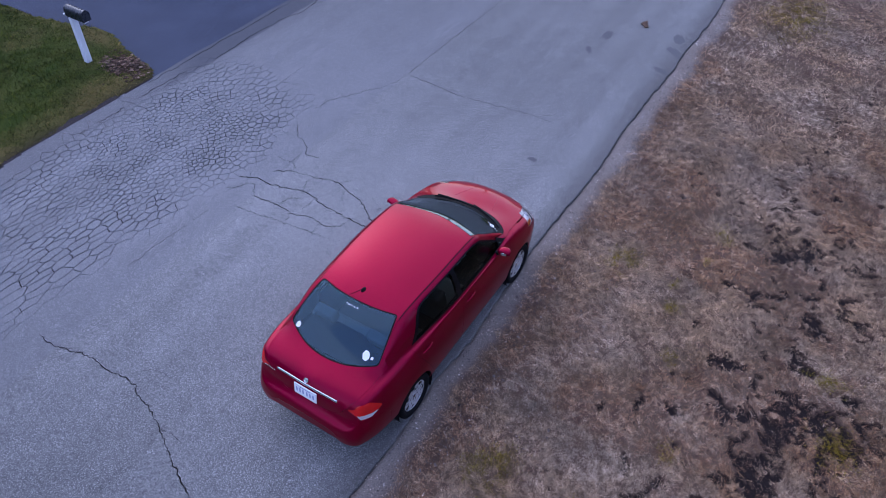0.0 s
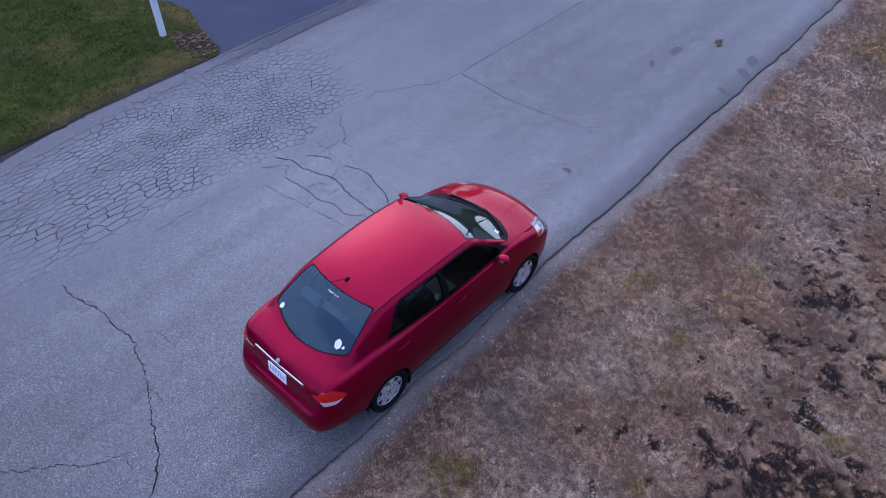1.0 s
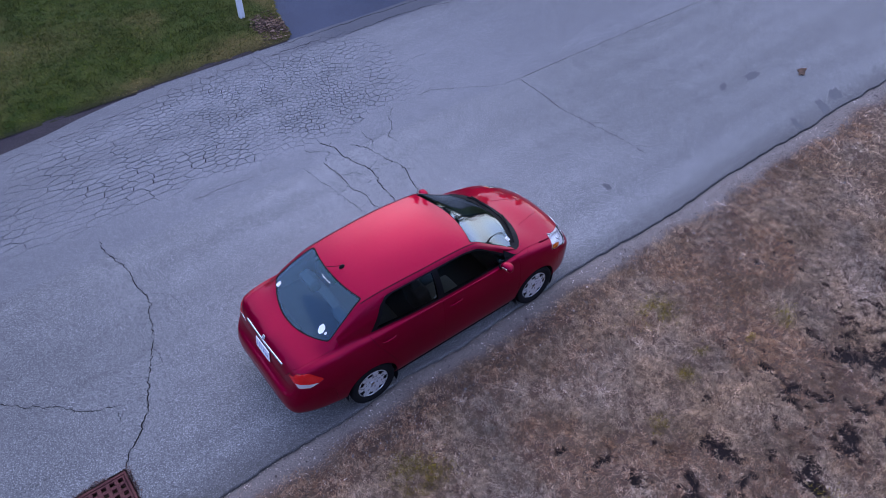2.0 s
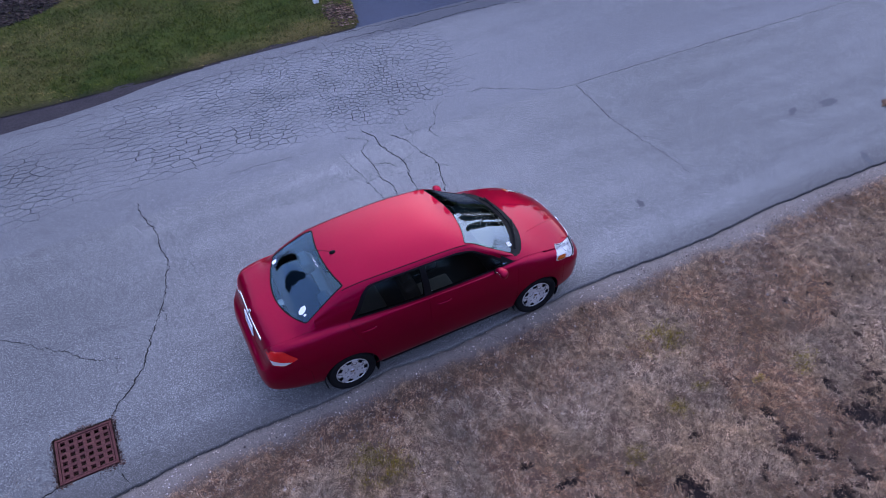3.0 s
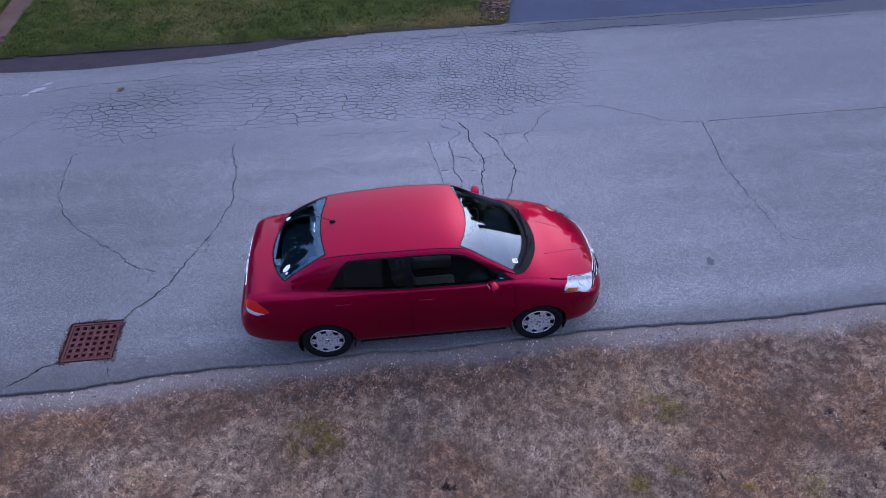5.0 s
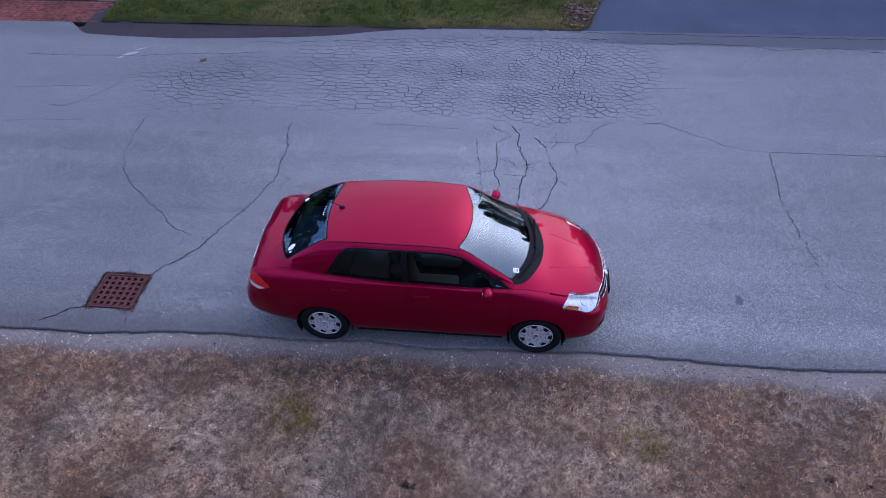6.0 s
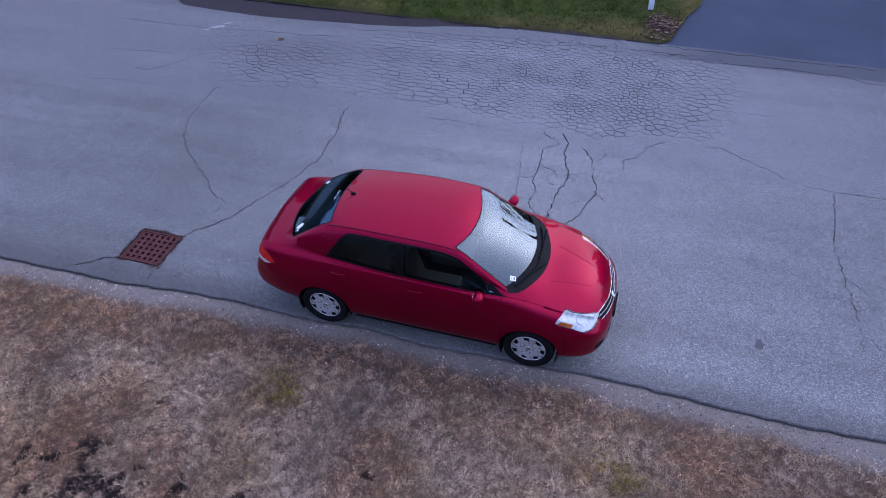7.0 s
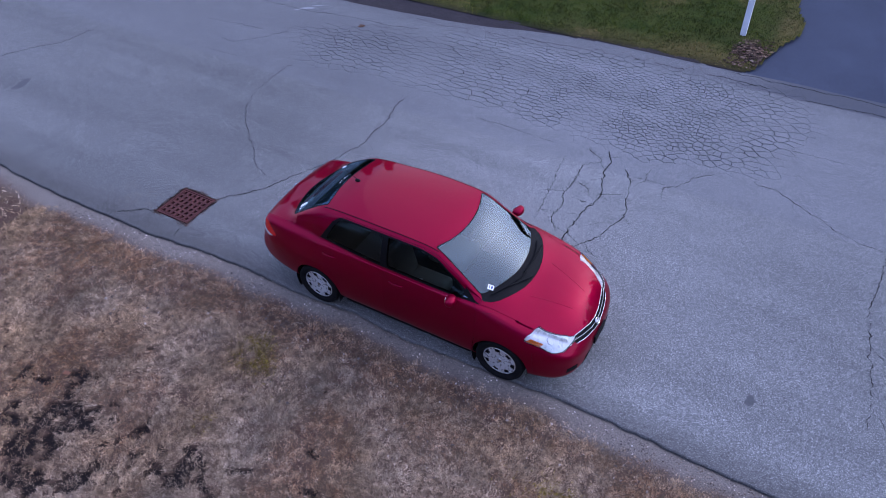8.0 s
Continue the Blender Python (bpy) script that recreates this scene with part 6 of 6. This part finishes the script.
DOT = [(math.cos(a) * (1 + .18 * math.sin(3 * a + 1)), math.sin(a) * (1 + .2 * math.cos(2 * a))) for a in np.linspace(0, 2 * math.pi, 18)[:-1]]
decal(DOT, -1.70, .49, .034, WHITE_PLASTIC, "small white round sticker")
decal([(.9, -.6), (1.3, .2), (.4, 1.0), (-.9, .9), (-1.4, .1), (-.8, -.7), (.1, -.9)], -1.655, -.43, .045, WHITE_PLASTIC, "white animal-shaped sticker", 25)
decal(DOT, -1.655, -.505, .018, WHITE_PLASTIC, "small white sticker")
for k, (y, w) in enumerate(((.07, .5), (.035, .9), (.005, .45), (-.035, .6), (-.075, .8))):
    decal([(-.5, -w), (.5, -w), (.5, w), (-.5, w)], -1.315 - .006 * (k % 2), y, .013, WHITE_PLASTIC, "white letter mark")
sticker = decal([(-1, -.8), (1, -.8), (1, .8), (-1, .8)], 1.02, -.505, .036, WHITE_PLASTIC, "white inspection sticker", 12)
part("sticker_print", box(-.02, .022, -.018, .018, .002, .0035), BLUE_INK, sticker)
part("sticker_print", box(-.012, .004, -.022, .022, .0036, .0045), WHITE_PLASTIC, sticker)

# ---- small marks on the road and verge ----
def flat_shape(name, x, y, rx, ry, mat, label, category, seed, z=.003, turn=0.0, rough=.3, thick=.003):
    """A thin uneven patch lying on the asphalt."""
    n = 22
    out = []
    for k in range(n):
        a = 2 * math.pi * k / n
        r = 1 + rough * (noise.noise((math.cos(a) * 1.3 + seed * 7.7, math.sin(a) * 1.3, seed)) * 1.6)
        px, py = rx * r * math.cos(a), ry * r * math.sin(a)
        c, t = math.cos(turn), math.sin(turn)
        out.append((x + px * c - py * t, y + px * t + py * c))
    bm = prism(out, thick, "z", z - .002)
    return tagged(part(name, bm, mat), label, category)


STAIN = mat_plain("dark_oily_stain", (.088, .088, .093), .75, vary=.35, scale=25)
WHITE_MARK = mat_plain("white_road_paint", (.24, .243, .25), .7, vary=.25, scale=30)
for k, (x, y, rx, ry) in enumerate(((8.74, .88, .20, .09), (7.95, .97, .13, .06), (9.45, -.50, .22, .10), (8.87, -.58, .22, .09), (8.0, -.60, .16, .06), (3.95, .24, .07, .06), (-10.0, 1.03, .22, .10))):
    flat_shape("road_stain", x, y, rx, ry, STAIN, "dark stain on the grey asphalt", "stain", k + 1, .0012, .3 * k, .45, .0022)
flat_shape("dead_leaf", 9.65, .36, .15, .07, LEAVES, "curled brown dead leaf on the asphalt", "leaf", 12, .012, .4, .5, .012)
flat_shape("dead_leaf", -5.39, 6.0, .07, .05, LEAVES, "curled brown dead leaf on the asphalt", "leaf", 14, .010, .9, .5, .010)
for k, (x, y, rx, ry) in enumerate(((-7.0, 6.22, .16, .05), (-6.88, 6.42, .10, .03), (-7.18, 6.05, .06, .03))):
    flat_shape("paint_splash", x, y, rx, ry, WHITE_MARK, "splash of white paint on the asphalt", "paint mark", 20 + k, .0014, .6, .6, .0022)
TWIG = mat_plain("pale_twig", (.27, .225, .18), .8, vary=.2)
for x, y, a, n in ((-1.38, -1.30, .9, .11), (-1.30, -1.27, .4, .05), (6.2, -2.0, 2.0, .10)):
    p = [(x + n * t * math.cos(a), y + n * t * math.sin(a) + .006 * math.sin(t * 9), float(verge_height(x, y)) + .012) for t in (-.5, -.2, .1, .5)]
    tagged(part("twig", tube(p, .0042, 6), TWIG), "pale dry twig on the dirt", "twig")
ORANGE_LEAF = mat_plain("orange_leaf", (.17, .075, .045), .7, vary=.2)
p = (-3.32, -3.28)
flat_shape("orange_leaf", p[0], p[1], .05, .030, ORANGE_LEAF, "orange dead leaf among dry grass", "leaf", 31, float(verge_height(*p)) + .028, .3, .4, .004)

# ---- brick strip west of the lawn ----
BRICK = mat_leafy("red_brick", [(0, (.085, .028, .026)), (.5, (.125, .043, .038)), (1, (.17, .066, .056))], .85)
strip = tagged(part("brick_strip", box(-12.5, -8.34, 7.52, 8.6, -.3, -.012), CRACK_FILL), "strip of red brick paving beside the road", kind="structure")
brick = box(-.098, .098, -.046, .046, -.05, .0, .006, None, 1)
brick_mesh = bpy.data.meshes.new("brick")
brick.to_mesh(brick_mesh)
brick.free()
brick_mesh.materials.append(BRICK)
rng = random.Random(5)
for row in range(10):
    for col in range(18):
        b = new("brick", brick_mesh)
        b.matrix_basis = pose(-8.46 - col * .204 - (row % 2) * .1, 7.575 + row * .1, .004 + rng.uniform(-.002, .003), rng.uniform(-.5, .5), rng.uniform(-.5, .5), rng.uniform(-1, 1))
        b.parent = strip

# ---- trees round about: northern ones seen in the paint and glass, others added unseen ----
BARK = mat_plain("grey_bark", (.055, .045, .038), .9, vary=.35, scale=9)
NEEDLES = mat_leafy("dark_needles", [(0, (.010, .018, .008)), (.6, (.020, .034, .014)), (1, (.040, .055, .022))], .8)


def bare_tree(seed, height):
    rng = random.Random(seed)
    ob = thing("bare_tree", "leafless grey-brown tree with fine branches", "tree", "trees round the road")
    co, faces = [], []
    def bar(a, b, r0, r1, n=5):
        d = (b - a).normalized()
        side = d.cross(Vector((.3, .9, .2))).normalized()
        up = d.cross(side)
        k = len(co)
        for p, r in ((a, r0), (b, r1)):
            for i in range(n):
                q = 2 * math.pi * i / n
                co.append(tuple(p + side * (r * math.cos(q)) + up * (r * math.sin(q))))
        for i in range(n):
            faces.append((k + i, k + (i + 1) % n, k + n + (i + 1) % n, k + n + i))
    def grow(p, d, length, r, depth):
        bends = 3
        for _ in range(bends):
            q = p + d * (length / bends)
            bar(p, q, r, r * .82, 5 if depth > 1 else 3)
            p, r = q, r * .82
            d = (d + Vector((rng.uniform(-.25, .25), rng.uniform(-.25, .25), rng.uniform(-.05, .15)))).normalized()
            if depth > 0:
                for _ in range(2 if depth < 4 else 1):
                    e = (d + Vector((rng.uniform(-1, 1), rng.uniform(-1, 1), rng.uniform(-.1, .7))) * .9).normalized()
                    grow(p, e, length * rng.uniform(.5, .72), r * .6, depth - 1)
    trunk_top = height * .3
    part("trunk", tube([(0, 0, -.3), (.05, 0, trunk_top * .5), (0, .08, trunk_top)], height * .022, 10, None, height * .016), BARK, ob)
    grow(Vector((0, .08, trunk_top)), Vector((.05, 0, 1)), height * .42, height * .015, 4)
    me = bpy.data.meshes.new("branches")
    me.from_pydata(co, [], faces)
    me.materials.append(BARK)
    c = new("branches", me)
    c.parent = ob
    return ob


def conifer(seed, height):
    rng = np.random.RandomState(seed)
    ob = thing("conifer", "tall dark green conifer with drooping branches, out of view", "tree", "trees round the road")
    part("trunk", tube([(0, 0, -.3), (0, 0, height * .5), (0, 0, height * .97)], height * .018, 8, None, .02), BARK, ob)
    n = 5200
    t = rng.rand(n) ** .8
    z = height * (.10 + .90 * t)
    out = (1 - t) * height * .19 * (.75 + .25 * np.sin(t * 70)) + .15
    a = rng.uniform(0, 2 * np.pi, n)
    r = out * np.sqrt(rng.uniform(.05, 1, n))
    base = np.stack([r * np.cos(a), r * np.sin(a), z - .25 * r], 1)
    d = np.stack([np.cos(a), np.sin(a), rng.uniform(-.6, .1, n)], 1)
    s = np.stack([-np.sin(a), np.cos(a), rng.uniform(-.3, .3, n)], 1)
    L = rng.uniform(.25, .55, n)[:, None]
    co = np.stack([base - s * L * .22, base + s * L * .22, base + d * L], 1).reshape(-1, 3)
    me = bpy.data.meshes.new("crown")
    me.from_pydata(co.tolist(), [], np.arange(3 * n).reshape(-1, 3).tolist())
    me.materials.append(NEEDLES)
    c = new("crown", me)
    c.parent = ob
    return ob


KINDS = [bare_tree(3, 11.0), conifer(4, 12.5), bare_tree(9, 9.5)]
KINDS[0].matrix_basis, KINDS[1].matrix_basis, KINDS[2].matrix_basis = pose(-9, 24, 0), pose(13, 25, 0), pose(-16, 20, 0, 0, 0, 60)
rng = random.Random(11)
# the conifer row near y -18 is added, to block bright sky in reflections
spots = [(2 + 2.7 * k, 27 + rng.uniform(-2, 4)) for k in range(-15, 16)] + [(-36 + 2.6 * k, -18 + rng.uniform(-4, 2)) for k in range(29)] + [(-26 + rng.uniform(-2, 3), -9), (-27, 14), (34, 12), (33, -10), (31, 20)]
spots += [(14.5 + 2.4 * k, 19.5 - .5 * k + rng.uniform(-1.5, 1.5)) for k in range(4)] + [(-17 - 2.4 * k, 18 - .6 * k + rng.uniform(-1.5, 1.5)) for k in range(7)]
spots += [(15 + 1.9 * k, 25 - .45 * k + rng.uniform(-1, 1)) for k in range(6)] + [(-17 - 1.9 * k, 23 - .5 * k + rng.uniform(-1, 1)) for k in range(9)]
spots += [(-38 + 2.7 * k, 34 + rng.uniform(-2, 2)) for k in range(30)]
for k, (x, y) in enumerate(spots):
    kind = KINDS[1] if (y < 0 or y > 31.5 or k % 4 == 1 or (abs(x) > 14 and 18.5 < y < 26.5)) else KINDS[rng.choice((0, 2))]
    copy_thing(kind, pose(x, y, 0, 0, 0, rng.uniform(0, 360)) @ Matrix.Diagonal((1, 1, rng.uniform(.75, 1.05) * (.72 if y > 31.5 else 1), 1)))

# ---- the pieces of broken asphalt ----
near = sorted(range(len(CELLS)), key=lambda i: (abs(sum(p[0] for p in CELLS[i][1]) / len(CELLS[i][1]) - .8) * .6 + abs(sum(p[1] for p in CELLS[i][1]) / len(CELLS[i][1]) - 4.9)))
for i in near[:300]:
    co, faces = cell_mesh([CELLS[i]])
    me = bpy.data.meshes.new("asphalt_piece")
    me.from_pydata(co, [], faces)
    me.materials.append(ASPHALT)
    new("asphalt_piece", me).parent = ROAD
co, faces = cell_mesh([CELLS[i] for i in near[300:]])
me = bpy.data.meshes.new("asphalt_pieces")
me.from_pydata(co, [], faces)
me.materials.append(ASPHALT)
rest = tagged(new("asphalt_pieces", me), "small pieces of broken asphalt", kind="stuff")
rest.parent = ROAD
